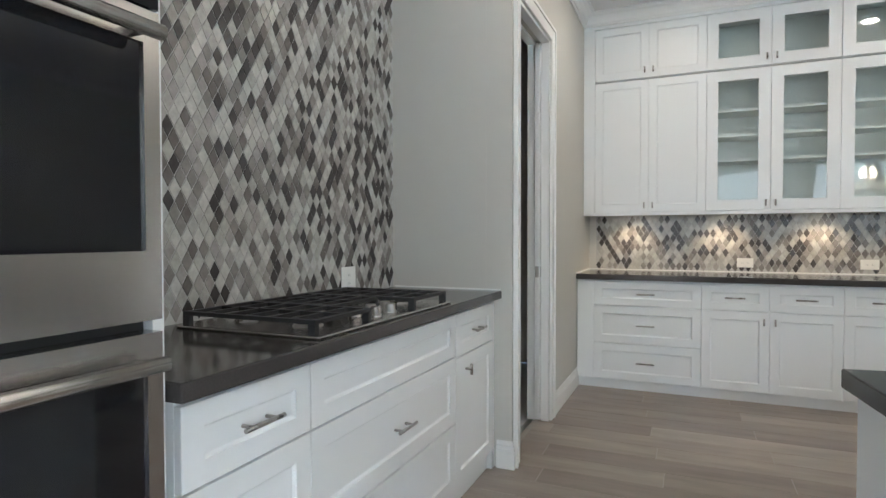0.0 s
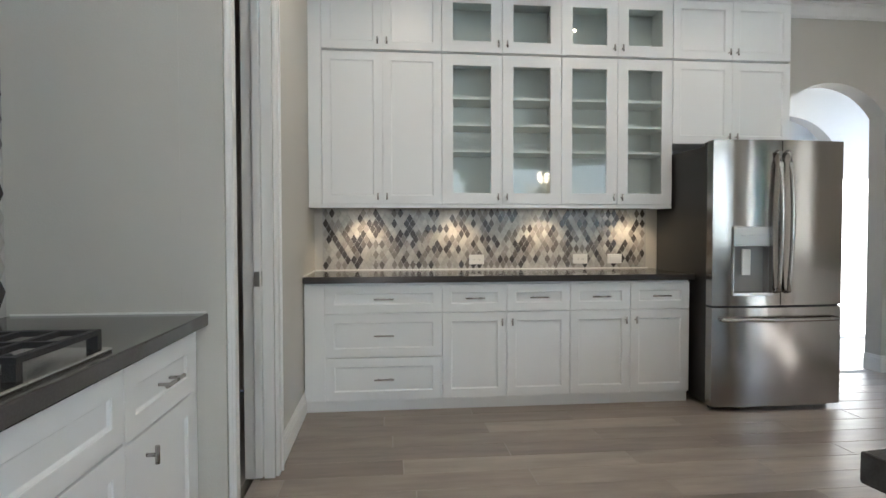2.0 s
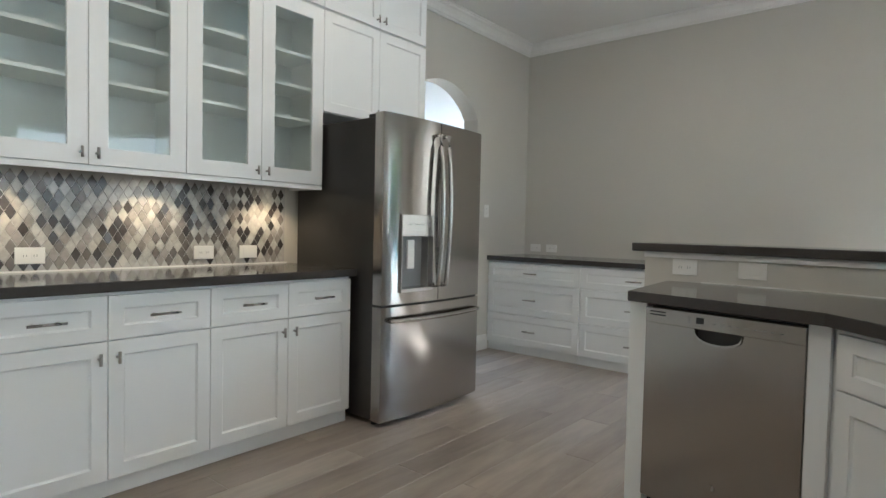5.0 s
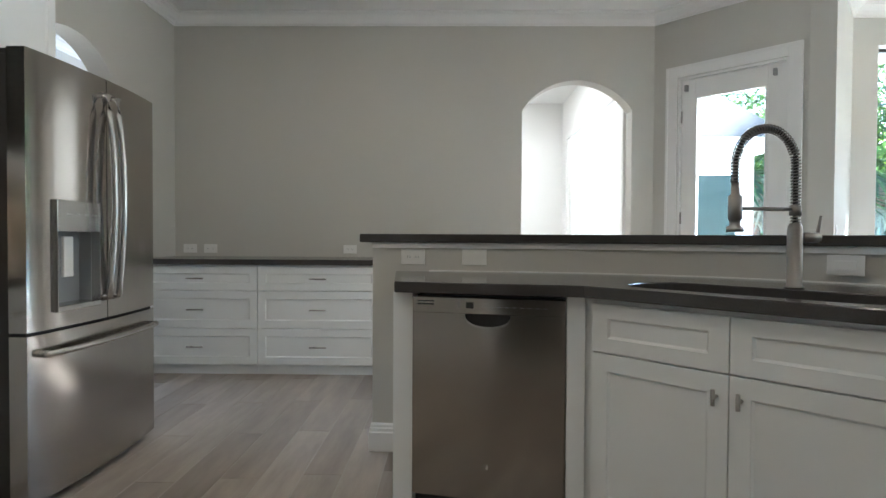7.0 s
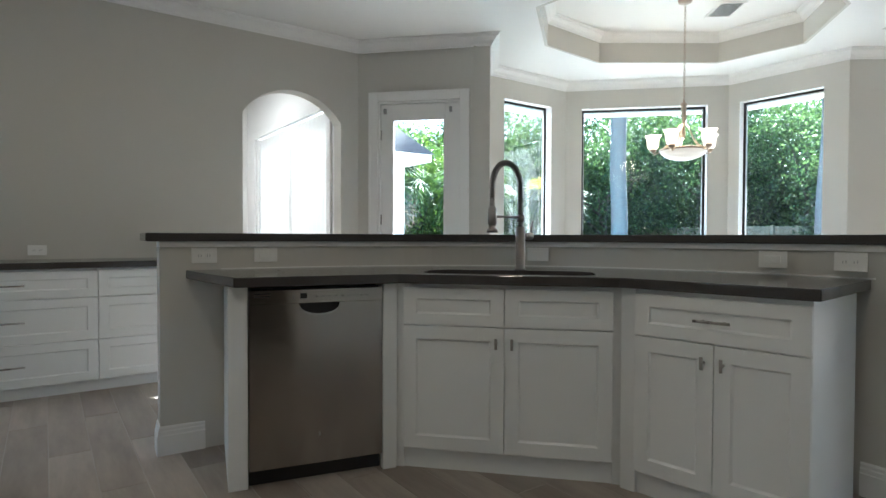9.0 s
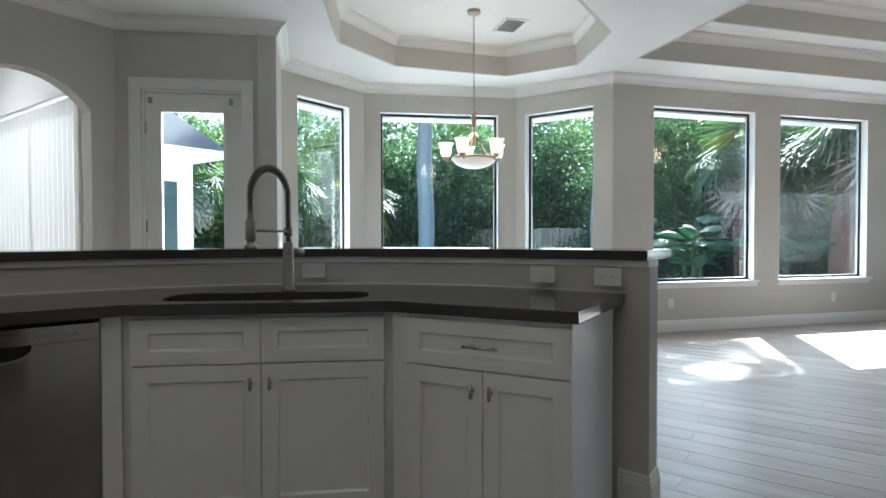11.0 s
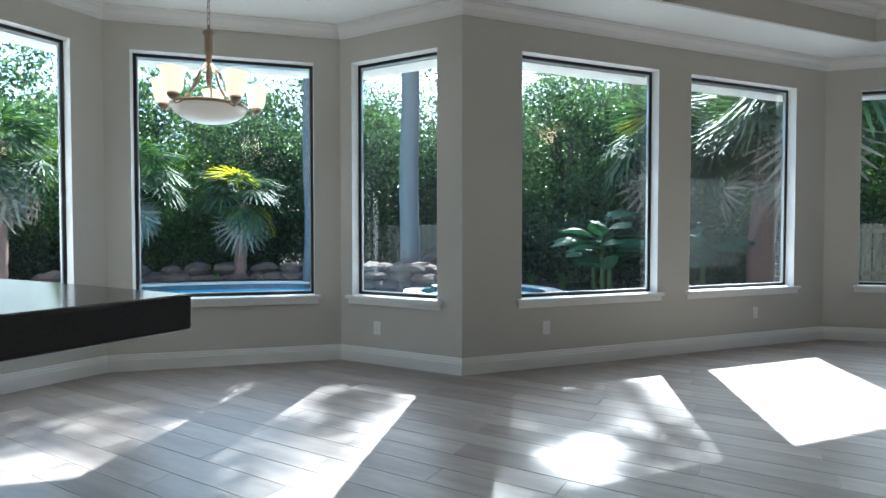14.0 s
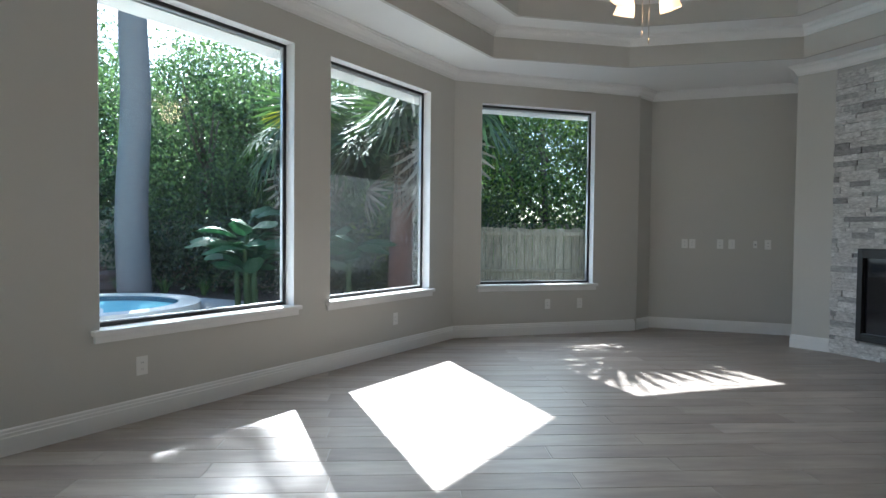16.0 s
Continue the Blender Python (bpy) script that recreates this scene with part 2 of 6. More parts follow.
BARK = mat("dark_bark", (0.09, 0.07, 0.055), 0.9, spread=0.3, scale=9, bump=0.6, bscale=25, stretch=(3, 3, 0.6))
LEAF = leaf_mat("glossy_laurel_leaf", (0.024, 0.043, 0.018), (0.132, 0.2, 0.078), 0.34, 0.52)
LEAFL = leaf_mat("bright_shrub_leaf", (0.045, 0.085, 0.02), (0.17, 0.24, 0.055), 0.45, 0.45)
LEAFD = leaf_mat("dark_shrub_leaf", (0.016, 0.030, 0.014), (0.068, 0.10, 0.038), 0.4)
FROND = leaf_mat("fan_palm_frond", (0.022, 0.047, 0.018), (0.075, 0.125, 0.04), 0.6)
FRONDY = leaf_mat("yellowing_frond", (0.36, 0.34, 0.05), (0.52, 0.46, 0.08), 0.5, 0.5)
FRONDG = leaf_mat("dry_grey_frond", (0.17, 0.145, 0.11), (0.30, 0.265, 0.21), 0.8, 0.2)
BANANA = leaf_mat("banana_leaf", (0.030, 0.085, 0.035), (0.065, 0.14, 0.055), 0.55, 0.3)
GRASS = leaf_mat("strap_leaf", (0.06, 0.12, 0.03), (0.14, 0.2, 0.06), 0.5)
STUCCO = mat("white_stucco", (0.74, 0.71, 0.67), 0.9, spread=0.05, scale=3, bump=0.3, bscale=120)
SHINGLE = mat("dark_roof_shingle", (0.035, 0.035, 0.04), 0.9, spread=0.3, scale=12, bump=0.5, bscale=30)
TEAL = mat("dark_green_door_paint", (0.02, 0.04, 0.037), 0.4, spread=0.1)
BLIND = leaf_mat("white_vertical_blind", (0.78, 0.78, 0.76), (0.82, 0.82, 0.80), 0.7, 0.1)


# ---- building helpers ----
def link(name, bm, material, parent=None, label=""):
    me = bpy.data.meshes.new(name)
    bm.to_mesh(me)
    bm.free()
    me.materials.append(material)
    ob = new(name, me)
    if parent:
        ob.parent = parent
    if label:
        tagged(ob, label)
    return ob


def part(name, bm, material, parent, label=""):
    return link(name, bm, material, parent, label)


def thing(name, m, label, category, group="", kind=""):
    ob = new(name)
    ob.matrix_world = m
    ob.empty_display_size = 0.1
    return tagged(ob, label, category, group, kind)


def structure(name, bm, material, label, category="", parent=None):
    return tagged(link(name, bm, material, parent), label, category or name.split("_")[0], "", "structure")


def box(bm, x0, x1, y0, y1, z0, z1, m=None, bevel=0.0):
    vs = [bm.verts.new(Vector(p) if m is None else m @ Vector(p)) for p in
          ((x0, y0, z0), (x1, y0, z0), (x1, y1, z0), (x0, y1, z0), (x0, y0, z1), (x1, y0, z1), (x1, y1, z1), (x0, y1, z1))]
    fs = [bm.faces.new([vs[i] for i in f]) for f in ((3, 2, 1, 0), (4, 5, 6, 7), (0, 1, 5, 4), (1, 2, 6, 5), (2, 3, 7, 6), (3, 0, 4, 7))]
    if bevel:
        es = list({e for f in fs for e in f.edges})
        bmesh.ops.bevel(bm, geom=es, offset=bevel, segments=2, profile=0.5, affect="EDGES")
    return fs


def boxes(*rows, bevel=0.0):
    bm = bmesh.new()
    for r in rows:
        box(bm, *r, bevel=bevel)
    return bm


def cyl(bm, p, q, r0, r1=None, seg=16, caps=True):
    p, q = Vector(p), Vector(q)
    r1 = r0 if r1 is None else r1
    turn = (q - p).to_track_quat("Z", "Y").to_matrix()
    ring = []
    for c, r in ((p, r0), (q, r1)):
        ring.append([bm.verts.new(c + turn @ Vector((r * math.cos(2 * math.pi * i / seg), r * math.sin(2 * math.pi * i / seg), 0))) for i in range(seg)])
    for i in range(seg):
        f = bm.faces.new((ring[0][i], ring[0][(i + 1) % seg], ring[1][(i + 1) % seg], ring[1][i]))
        f.smooth = True
    if caps:
        bm.faces.new(ring[0][::-1])
        bm.faces.new(ring[1])


def lathe(bm, profile, seg=28, at=(0, 0, 0)):
    """profile: rows of radius, height."""
    at = Vector(at)
    rings = [[bm.verts.new(at + Vector((r * math.cos(2 * math.pi * i / seg), r * math.sin(2 * math.pi * i / seg), z))) for i in range(seg)] for r, z in profile]
    for a, b in zip(rings, rings[1:]):
        for i in range(seg):
            bm.faces.new((a[i], a[(i + 1) % seg], b[(i + 1) % seg], b[i])).smooth = True


def tube(bm, pts, r, seg=10, taper=None):
    pts = [Vector(p) for p in pts]
    rings = []
    up = Vector((0, 0, 1))
    for i, p in enumerate(pts):
        d = (pts[min(i + 1, len(pts) - 1)] - pts[max(i - 1, 0)]).normalized()
        side = d.cross(up) if abs(d.z) < 0.95 else d.cross(Vector((0, 1, 0)))
        side.normalize()
        o = side.cross(d)
        k = r if taper is None else r + (taper - r) * i / (len(pts) - 1)
        rings.append([bm.verts.new(p + side * (k * math.cos(2 * math.pi * j / seg)) + o * (k * math.sin(2 * math.pi * j / seg))) for j in range(seg)])
    for a, b in zip(rings, rings[1:]):
        for j in range(seg):
            bm.faces.new((a[j], a[(j + 1) % seg], b[(j + 1) % seg], b[j])).smooth = True
    bm.faces.new(rings[0][::-1])
    bm.faces.new(rings[-1])


def prism(bm, pts, z0, z1):
    """A closed outline, counter-clockwise, pulled up."""
    lo = [bm.verts.new((x, y, z0)) for x, y in pts]
    hi = [bm.verts.new((x, y, z1)) for x, y in pts]
    bm.faces.new(lo[::-1])
    bm.faces.new(hi)
    n = len(pts)
    for i in range(n):
        bm.faces.new((lo[i], lo[(i + 1) % n], hi[(i + 1) % n], hi[i]))


def mitre(path, closed):
    """For each corner of a plan line its sideways step, to the left of the way of going."""
    n = len(path)
    out = []
    for i in range(n):
        a = Vector(path[i - 1]) if (i or closed) else None
        b = Vector(path[i])
        c = Vector(path[(i + 1) % n]) if (i < n - 1 or closed) else None
        ds = [(b - a).normalized()] if a is not None else []
        if c is not None:
            ds.append((c - b).normalized())
        ns = [Vector((-d.y, d.x)) for d in ds]
        if len(ns) == 1:
            out.append(ns[0])
        else:
            s = (ns[0] + ns[1])
            out.append(s / max(0.3, s.dot(ns[0])))
    return out


def sweep(bm, profile, path, closed=False):
    """profile: rows of step to the left, height; path: plan points."""
    steps = mitre(path, closed)
    rings = [[bm.verts.new((p[0] + s.x * u, p[1] + s.y * u, v)) for u, v in profile] for p, s in zip(path, steps)]
    n, k = len(path), len(profile)
    for i in range(n if closed else n - 1):
        a, b = rings[i], rings[(i + 1) % n]
        for j in range(k):
            bm.faces.new((a[j], b[j], b[(j + 1) % k], a[(j + 1) % k]))
    if not closed:
        bm.faces.new(rings[0])
        bm.faces.new(rings[-1][::-1])
    bmesh.ops.recalc_face_normals(bm, faces=bm.faces)


def filled(bm, loops, z, flip=False):
    """A flat sheet with holes: the first loop is its outline."""
    es = []
    for lp in loops:
        vs = [bm.verts.new((x, y, z)) for x, y in lp]
        es += [bm.edges.new((vs[i], vs[(i + 1) % len(vs)])) for i in range(len(vs))]
    r = bmesh.ops.triangle_fill(bm, use_beauty=True, use_dissolve=False, edges=es)
    fs = [g for g in r["geom"] if isinstance(g, bmesh.types.BMFace)]
    for f in fs:
        f.normal_update()
        if (f.normal.z > 0) == flip:
            f.normal_flip()
    return fs


def slab(bm, loops, z0, z1):
    """A thick sheet with holes."""
    fs = filled(bm, loops, z1)
    r = bmesh.ops.extrude_face_region(bm, geom=fs)
    vs = [g for g in r["geom"] if isinstance(g, bmesh.types.BMVert)]
    bmesh.ops.translate(bm, verts=vs, vec=(0, 0, z0 - z1))
    bmesh.ops.recalc_face_normals(bm, faces=bm.faces)


def along(p, q):
    """The pose of a stretch of wall: x runs from p to q, y to its left."""
    return pose(p[0], p[1], 0, 0, 0, math.degrees(math.atan2(q[1] - p[1], q[0] - p[0])))


def wall(name, p, q, z1, holes=(), thick=0.16, label="", arch=None, ends=(0.0, 0.0)):
    """A wall whose room face runs from p to q with the room at its left. holes: rows of s0, s1, z0, z1. arch: s0, s1, spring, rise, or None."""
    m = along(p, q)
    ln = (Vector(q) - Vector(p)).length
    bm = bmesh.new()
    cuts = sorted(set([-ends[0], ln + ends[1]] + [s for h in holes for s in h[:2]] + (list(arch[:2]) if arch else [])))
    for a, b in zip(cuts, cuts[1:]):
        mid = (a + b) / 2
        spans = [(0.0, z1)]
        for h in holes:
            if h[0] <= mid <= h[1]:
                spans = [(0.0, h[2]), (h[3], z1)]
        if arch and arch[0] <= mid <= arch[1]:
            spans = []
            s0, s1, zs, rise = arch
            w, n = (s1 - s0) / 2, 24
            rad = (w * w + rise * rise) / (2 * rise)
            th = math.asin(w / rad)
            pts = [(s0 + w + rad * math.sin(-th + 2 * th * i / n), zs + rise - rad + rad * math.cos(-th + 2 * th * i / n)) for i in range(n + 1)]
            for (u0, v0), (u1, v1) in zip(pts, pts[1:]):
                vs = [bm.verts.new(m @ Vector((u, y, v))) for y in (0, -thick) for u, v in ((u0, v0), (u1, v1), (u1, z1), (u0, z1))]
                for f in ((0, 1, 2, 3), (7, 6, 5, 4), (0, 4, 5, 1), (3, 2, 6, 7)):
                    bm.faces.new([vs[i] for i in f])
        for z0, zz in spans:
            if zz > z0 + 0.001:
                box(bm, a, b, -thick, 0, z0, zz, m)
    bmesh.ops.remove_doubles(bm, verts=bm.verts, dist=0.0005)
    bmesh.ops.recalc_face_normals(bm, faces=bm.faces)
    return structure(name, bm, WALL, label or "greige painted plaster wall", "wall")

# ---- plan ----
ZC = 3.03
A0, B0, C0, D0 = (4.93, 5.27), (-0.62, 5.27), (-0.62, 2.87), (-1.31, 2.87)
E0, F0, G0 = (-1.31, -0.05), (-5.06, -0.05), (-5.06, -4.0)
FP, CO, N2, N1 = (-4.43, -5.78), (-4.209, -6.068), (-4.75, -6.72), (-3.166, -7.361)
WD, WC, WA = (-2.86, -7.11), (-0.543, -6.58), (2.12, -3.17)
K3, K2, K1, K0, P1 = (3.37, -3.14), (4.74, -1.77), (4.74, -0.53), (3.97, 0.115), (4.93, 1.05)
ROOM = [A0, B0, C0, D0, E0, F0, G0, FP, CO, N2, N1, WD, WC, WA, K3, K2, K1, K0, P1]

wall("wall_back", A0, B0, ZC, arch=(0.87, 1.83, 2.15, 0.26), ends=(0.16, 0.0))
wall("wall_pantry", B0, C0, ZC, holes=[(1.57, 2.30, 0.0, 2.44)], thick=0.14, ends=(0.16, -0.001))
wall("wall_cooktop_return", C0, D0, ZC, thick=0.12, ends=(-0.14, 0.0))
wall("wall_cooktop", D0, E0, ZC, ends=(0.12, 0.16))
wall("wall_west_hall", E0, F0, ZC, ends=(-0.16, 0.16))
wall("wall_west", F0, G0, ZC)
wall("wall_fireplace", G0, FP, ZC, thick=0.3, ends=(0.1, 0.0))
wall("wall_column", FP, CO, ZC, thick=0.3)
wall("wall_niche_side", CO, N2, ZC, thick=0.2)
wall("wall_niche", N2, N1, ZC, ends=(0.1, 0.1))
wall("wall_niche_corner", N1, WD, ZC)
WINS = [
    ("window_1", K2, K1, 0.25, 1.03, 0.55), ("window_2", K3, K2, 0.237, 1.737, 0.55), ("window_3", WA, K3, 0.23, 1.12, 0.6),
    ("window_4", WC, WA, 2.307, 3.777, 1.0), ("window_5", WC, WA, 0.457, 1.917, 1.0), ("window_6", WD, WC, 0.577, 2.047, 1.05)]
Z0, Z1 = 0.60, 2.70
wall("wall_window_south", WD, WC, ZC, holes=[(0.577, 2.047, Z0, Z1)], ends=(0.05, 0.05))
wall("wall_window_long", WC, WA, ZC, holes=[(0.457, 1.917, Z0, Z1), (2.307, 3.777, Z0, Z1)], ends=(0.05, 0.0))
wall("wall_nook_south", WA, K3, ZC, holes=[(0.23, 1.12, Z0, Z1)], ends=(0.0, 0.06))
wall("wall_nook_diagonal", K3, K2, ZC, holes=[(0.237, 1.737, Z0, Z1)], ends=(0.06, 0.06))
wall("wall_nook_east", K2, K1, ZC, holes=[(0.25, 1.03, Z0, Z1)], ends=(0.06, 0.06))
wall("wall_nook_return", K1, K0, ZC, ends=(0.06, -0.001))
wall("wall_patio_door", K0, P1, ZC, holes=[(0.295, 1.13, 0.0, 2.43)], ends=(-0.16, 0.06))
wall("wall_buffet", P1, A0, ZC, arch=(0.19, 1.15, 2.195, 0.26), ends=(0.06, 0.0))


# Lamp added at an opening to raise the daylight indoors; no fitting stands there.
def sky_fill(at, target, w, h, power):
    d = bpy.data.lights.new("window_light", "AREA")
    d.shape, d.size, d.size_y = "RECTANGLE", w, h
    d.spread = radians(125)
    d.energy, d.color = power * w * h, (0.93, 0.98, 1.0)
    new("window_light", d).matrix_world = look(at, target)


def window(name, p, q, s0, s1, power):
    """A fixed pane in a dark frame, set back in a plaster reveal over a white stool."""
    m = along(p, q)
    t = thing(name, m, "large fixed picture window in a dark metal frame", "window", "picture windows", "structure")
    y0, y1 = -0.135, -0.095
    f = 0.028
    part("window_frame", boxes((s0, s0 + f, y0, y1, Z0, Z1), (s1 - f, s1, y0, y1, Z0, Z1), (s0 + f, s1 - f, y0, y1, Z0, Z0 + f), (s0 + f, s1 - f, y0, y1, Z1 - f, Z1)), FRAMEB, t)
    b = 0.009
    part("glazing_bead", boxes((s0 + f, s0 + f + b, y0 + 0.01, y1 - 0.006, Z0 + f, Z1 - f), (s1 - f - b, s1 - f, y0 + 0.01, y1 - 0.006, Z0 + f, Z1 - f),
                               (s0 + f + b, s1 - f - b, y0 + 0.01, y1 - 0.006, Z0 + f, Z0 + f + b), (s0 + f + b, s1 - f - b, y0 + 0.01, y1 - 0.006, Z1 - f - b, Z1 - f)), CHAMP, t, "thin grey metal bead")
    g = part("pane", boxes((s0 + f, s1 - f, -0.118, -0.114, Z0 + f, Z1 - f)), PANE, t)
    g.visible_shadow = False
    # added area lamp outside the pane, tops up the sky's light through this opening
    c = (s0 + s1) / 2
    sky_fill(m @ Vector((c, -0.15, (Z0 + Z1) / 2)), m @ Vector((c, 2.0, (Z0 + Z1) / 2 - 1.3)), s1 - s0 - 0.06, Z1 - Z0 - 0.06, power)
    bm = bmesh.new()
    box(bm, s0 - 0.05, s1 + 0.05, 0.001, 0.05, Z0 - 0.028, Z0 + 0.004, bevel=0.006)
    box(bm, s0 + 0.001, s1 - 0.001, -0.095, 0.002, Z0 - 0.02, Z0 + 0.004)
    box(bm, s0 - 0.035, s1 + 0.035, 0.001, 0.022, Z0 - 0.075, Z0 - 0.027, bevel=0.005)
    part("window_sill", bm, TRIM, t, "white painted wooden stool and apron")
    box_rows = [(s0, s0 + 0.003, -0.095, 0.001, Z0 + 0.004, Z1), (s1 - 0.003, s1, -0.095, 0.001, Z0 + 0.004, Z1), (s0 + 0.003, s1 - 0.003, -0.095, 0.001, Z1 - 0.003, Z1)]
    part("reveal", boxes(*box_rows), CEIL, t, "off-white plaster reveal")


for w in WINS:
    window(*w)

# eaves board just outside the long windows
bm = bmesh.new()
for p, q, e0, e1 in ((WD, WC, 0.0, 0.15), (WC, WA, 0.15, 0.0), (WA, K3, 0.0, 0.15), (K3, K2, 0.15, 0.15), (K2, K1, 0.15, 0.0)):
    m = along(p, q)
    ln = (Vector(q) - Vector(p)).length
    box(bm, -e0, ln + e1, -0.40, -0.165, 2.665, 2.72, m)
structure("soffit", bm, STUCCO, "white painted eaves soffit outside the windows", "eaves")

# ---- ceiling with its two trays ----
NOOK = [(3.85, -0.54), (3.92, -1.42), (3.15, -2.50), (2.32, -2.58), (1.68, -1.83), (1.62, -0.96), (2.39, 0.12), (3.22, 0.20)][::-1]
LIVE = [(1.68, -2.76), (-0.90, -6.05), (-2.42, -6.25), (-4.05, -5.77), (-4.60, -4.2), (-3.6, -1.9), (-1.9, -1.1), (-0.2, -1.28)][::-1]


def shrink(loop, d):
    st = mitre(loop, True)
    return [(p[0] + s.x * d, p[1] + s.y * d) for p, s in zip(loop, st)]


def ccw(loop):
    a = sum(p[0] * q[1] - q[0] * p[1] for p, q in zip(loop, loop[1:] + loop[:1]))
    return loop if a > 0 else loop[::-1]


NOOK, LIVE = ccw(NOOK), ccw(LIVE)
LIVE2 = shrink(LIVE, 0.36)
OUT = [(-5.5, 5.5), (-5.5, -7.7), (-2.0, -7.7), (0.0, -6.75), (2.3, -3.4), (3.5, -3.35), (4.95, -1.9), (4.95, -0.4), (4.3, 0.19), (5.09, 1.0), (5.09, 5.5)]
bm = bmesh.new()
filled(bm, [OUT, NOOK, LIVE], ZC)
filled(bm, [shrink(NOOK, -0.01)], ZC + 0.31)
filled(bm, [shrink(LIVE, -0.01), LIVE2], ZC + 0.31)
filled(bm, [shrink(LIVE2, -0.01)], ZC + 0.62)
structure("ceiling", bm, CEIL, "flat white painted ceiling with two octagonal trays", "ceiling")


def fascia(name, loop, z0, z1):
    bm = bmesh.new()
    sweep(bm, [(-0.03, z0), (0.0, z0), (0.0, z1), (-0.03, z1)], loop, True)
    return structure(name, bm, WALL, "greige painted upright of a ceiling tray", "ceiling tray")


fascia("tray_fascia_nook", NOOK, ZC - 0.002, ZC + 0.309)
fascia("tray_fascia_living", LIVE, ZC - 0.002, ZC + 0.309)
fascia("tray_fascia_living_upper", LIVE2, ZC + 0.308, ZC + 0.619)


def crown(name, loop, z, closed=True, k=1.0):
    """Stepped crown moulding under a ceiling at height z."""
    prof = [(0, -0.105), (0.012, -0.105), (0.016, -0.088), (0.024, -0.084), (0.036, -0.058), (0.058, -0.036), (0.078, -0.026), (0.082, -0.014), (0.094, -0.010), (0.094, -0.0005), (0, -0.0005)]
    bm = bmesh.new()
    sweep(bm, [(u * k, z + v * k) for u, v in prof], loop, closed)
    return structure(name, bm, TRIM, "white stepped crown moulding", "crown moulding")


crown("crown_moulding_room", ROOM, ZC, True)
crown("crown_moulding_nook", NOOK, ZC + 0.31, True, 0.9)
crown("crown_moulding_living", LIVE, ZC + 0.31, True, 0.9)
crown("crown_moulding_living_upper", LIVE2, ZC + 0.62, True, 0.9)


def baseboard(name, path):
    prof = [(0, 0), (0.016, 0), (0.016, 0.095), (0.012, 0.10), (0.012, 0.115), (0.008, 0.121), (0.008, 0.133), (0.003, 0.142), (0, 0.142)]
    bm = bmesh.new()
    sweep(bm, prof, path)
    return structure(name, bm, TRIM, "tall white stepped baseboard", "baseboard")


def lerp(p, q, s):
    d = (Vector(q) - Vector(p)).normalized()
    return (p[0] + d.x * s, p[1] + d.y * s)


baseboard("baseboard_pantry", [(-0.62, 4.69), (-0.62, 3.80)])
baseboard("baseboard_return", [(-0.62, 2.878), (-0.62, 2.87), (-0.70, 2.87)])
baseboard("baseboard_living", [FP, CO, N2, N1, WD, WC, WA, K3, K2, K1, K0, lerp(K0, P1, 0.20)])
baseboard("baseboard_door", [lerp(K0, P1, 1.225), P1, (4.93, 1.24)])
baseboard("baseboard_buffet", [(4.93, 2.20), (4.93, 2.37)])
baseboard("baseboard_arch", [(4.27, 5.27), (4.062, 5.27), (4.062, 5.43)])
baseboard("baseboard_fridge", [(3.098, 5.43), (3.098, 5.27), (2.98, 5.27)])
baseboard("baseboard_west", [(-1.31, -0.05), F0, G0])

# ---- floor bed ----
bm = bmesh.new()
prism(bm, ccw(shrink(ROOM, -0.1)), -0.12, -0.0015)
structure("floor", bm, FGROUT, "floor of grey-brown wood-look porcelain planks", "floor")


# ---- pocket door into the pantry ----
def casing(name, p, q, s0, s1, z1, w=0.088, t=0.018):
    """A flat moulded casing round an opening, on the room face."""
    m = along(p, q)
    bm = bmesh.new()
    for a, b, z0, zz in ((s0 - w, s0, 0, z1 + w), (s1, s1 + w, 0, z1 + w), (s0, s1, z1, z1 + w)):
        box(bm, a, b, 0.001, t, z0, zz, m, bevel=0.004)
    for a, b, z0, zz in ((s0 - w + 0.002, s0 - w + 0.02, 0, z1 + w - 0.002), (s1 + w - 0.02, s1 + w - 0.002, 0, z1 + w - 0.002), (s0 - w + 0.02, s1 + w - 0.02, z1 + w - 0.02, z1 + w - 0.002)):
        box(bm, a, b, t - 0.001, t + 0.008, z0, zz, m)
    return structure(name, bm, TRIM, "white moulded door casing", "door casing")


casing("trim_pantry_casing", B0, C0, 1.57, 2.30, 2.44, w=0.085)
m = along(B0, C0)
bm = bmesh.new()
for y0, y1 in ((-0.14, -0.09), (-0.05, 0.0)):
    box(bm, 1.57, 1.588, y0, y1, 0, 2.44, m)
    box(bm, 2.282, 2.2995, y0, y1, 0, 2.44, m)
    box(bm, 1.588, 2.282, y0, y1, 2.422, 2.4395, m)
structure("trim_pantry_jamb", bm, TRIM, "white split jamb of a pocket door", "door jamb")
door = thing("door_1", m, "white pocket door pushed almost wholly into the wall", "door", "", "structure")
part("leaf", boxes((0.93, 1.615, -0.087, -0.053, 0.012, 2.415), bevel=0.003), TRIM, door)
part("latch", boxes((1.6155, 1.618, -0.082, -0.058, 0.93, 1.0), (1.56, 1.60, -0.0525, -0.051, 0.93, 1.0)), NICKEL, door, "square satin nickel edge pull")
# pantry behind the pocket door
bm = boxes((-2.5, -0.77, 2.99, 3.03, 0, ZC), (-2.5, -2.46, 3.03, 5.27, 0, ZC), (-2.5, -0.77, 5.27, 5.43, 0, ZC), (-2.5, -0.77, 2.99, 5.43, ZC, ZC + 0.05), (-2.5, -0.76, 2.99, 5.27, -0.12, -0.006))
structure("wall_pantry_inside", bm, WALL, "plain greige pantry walls", "wall")

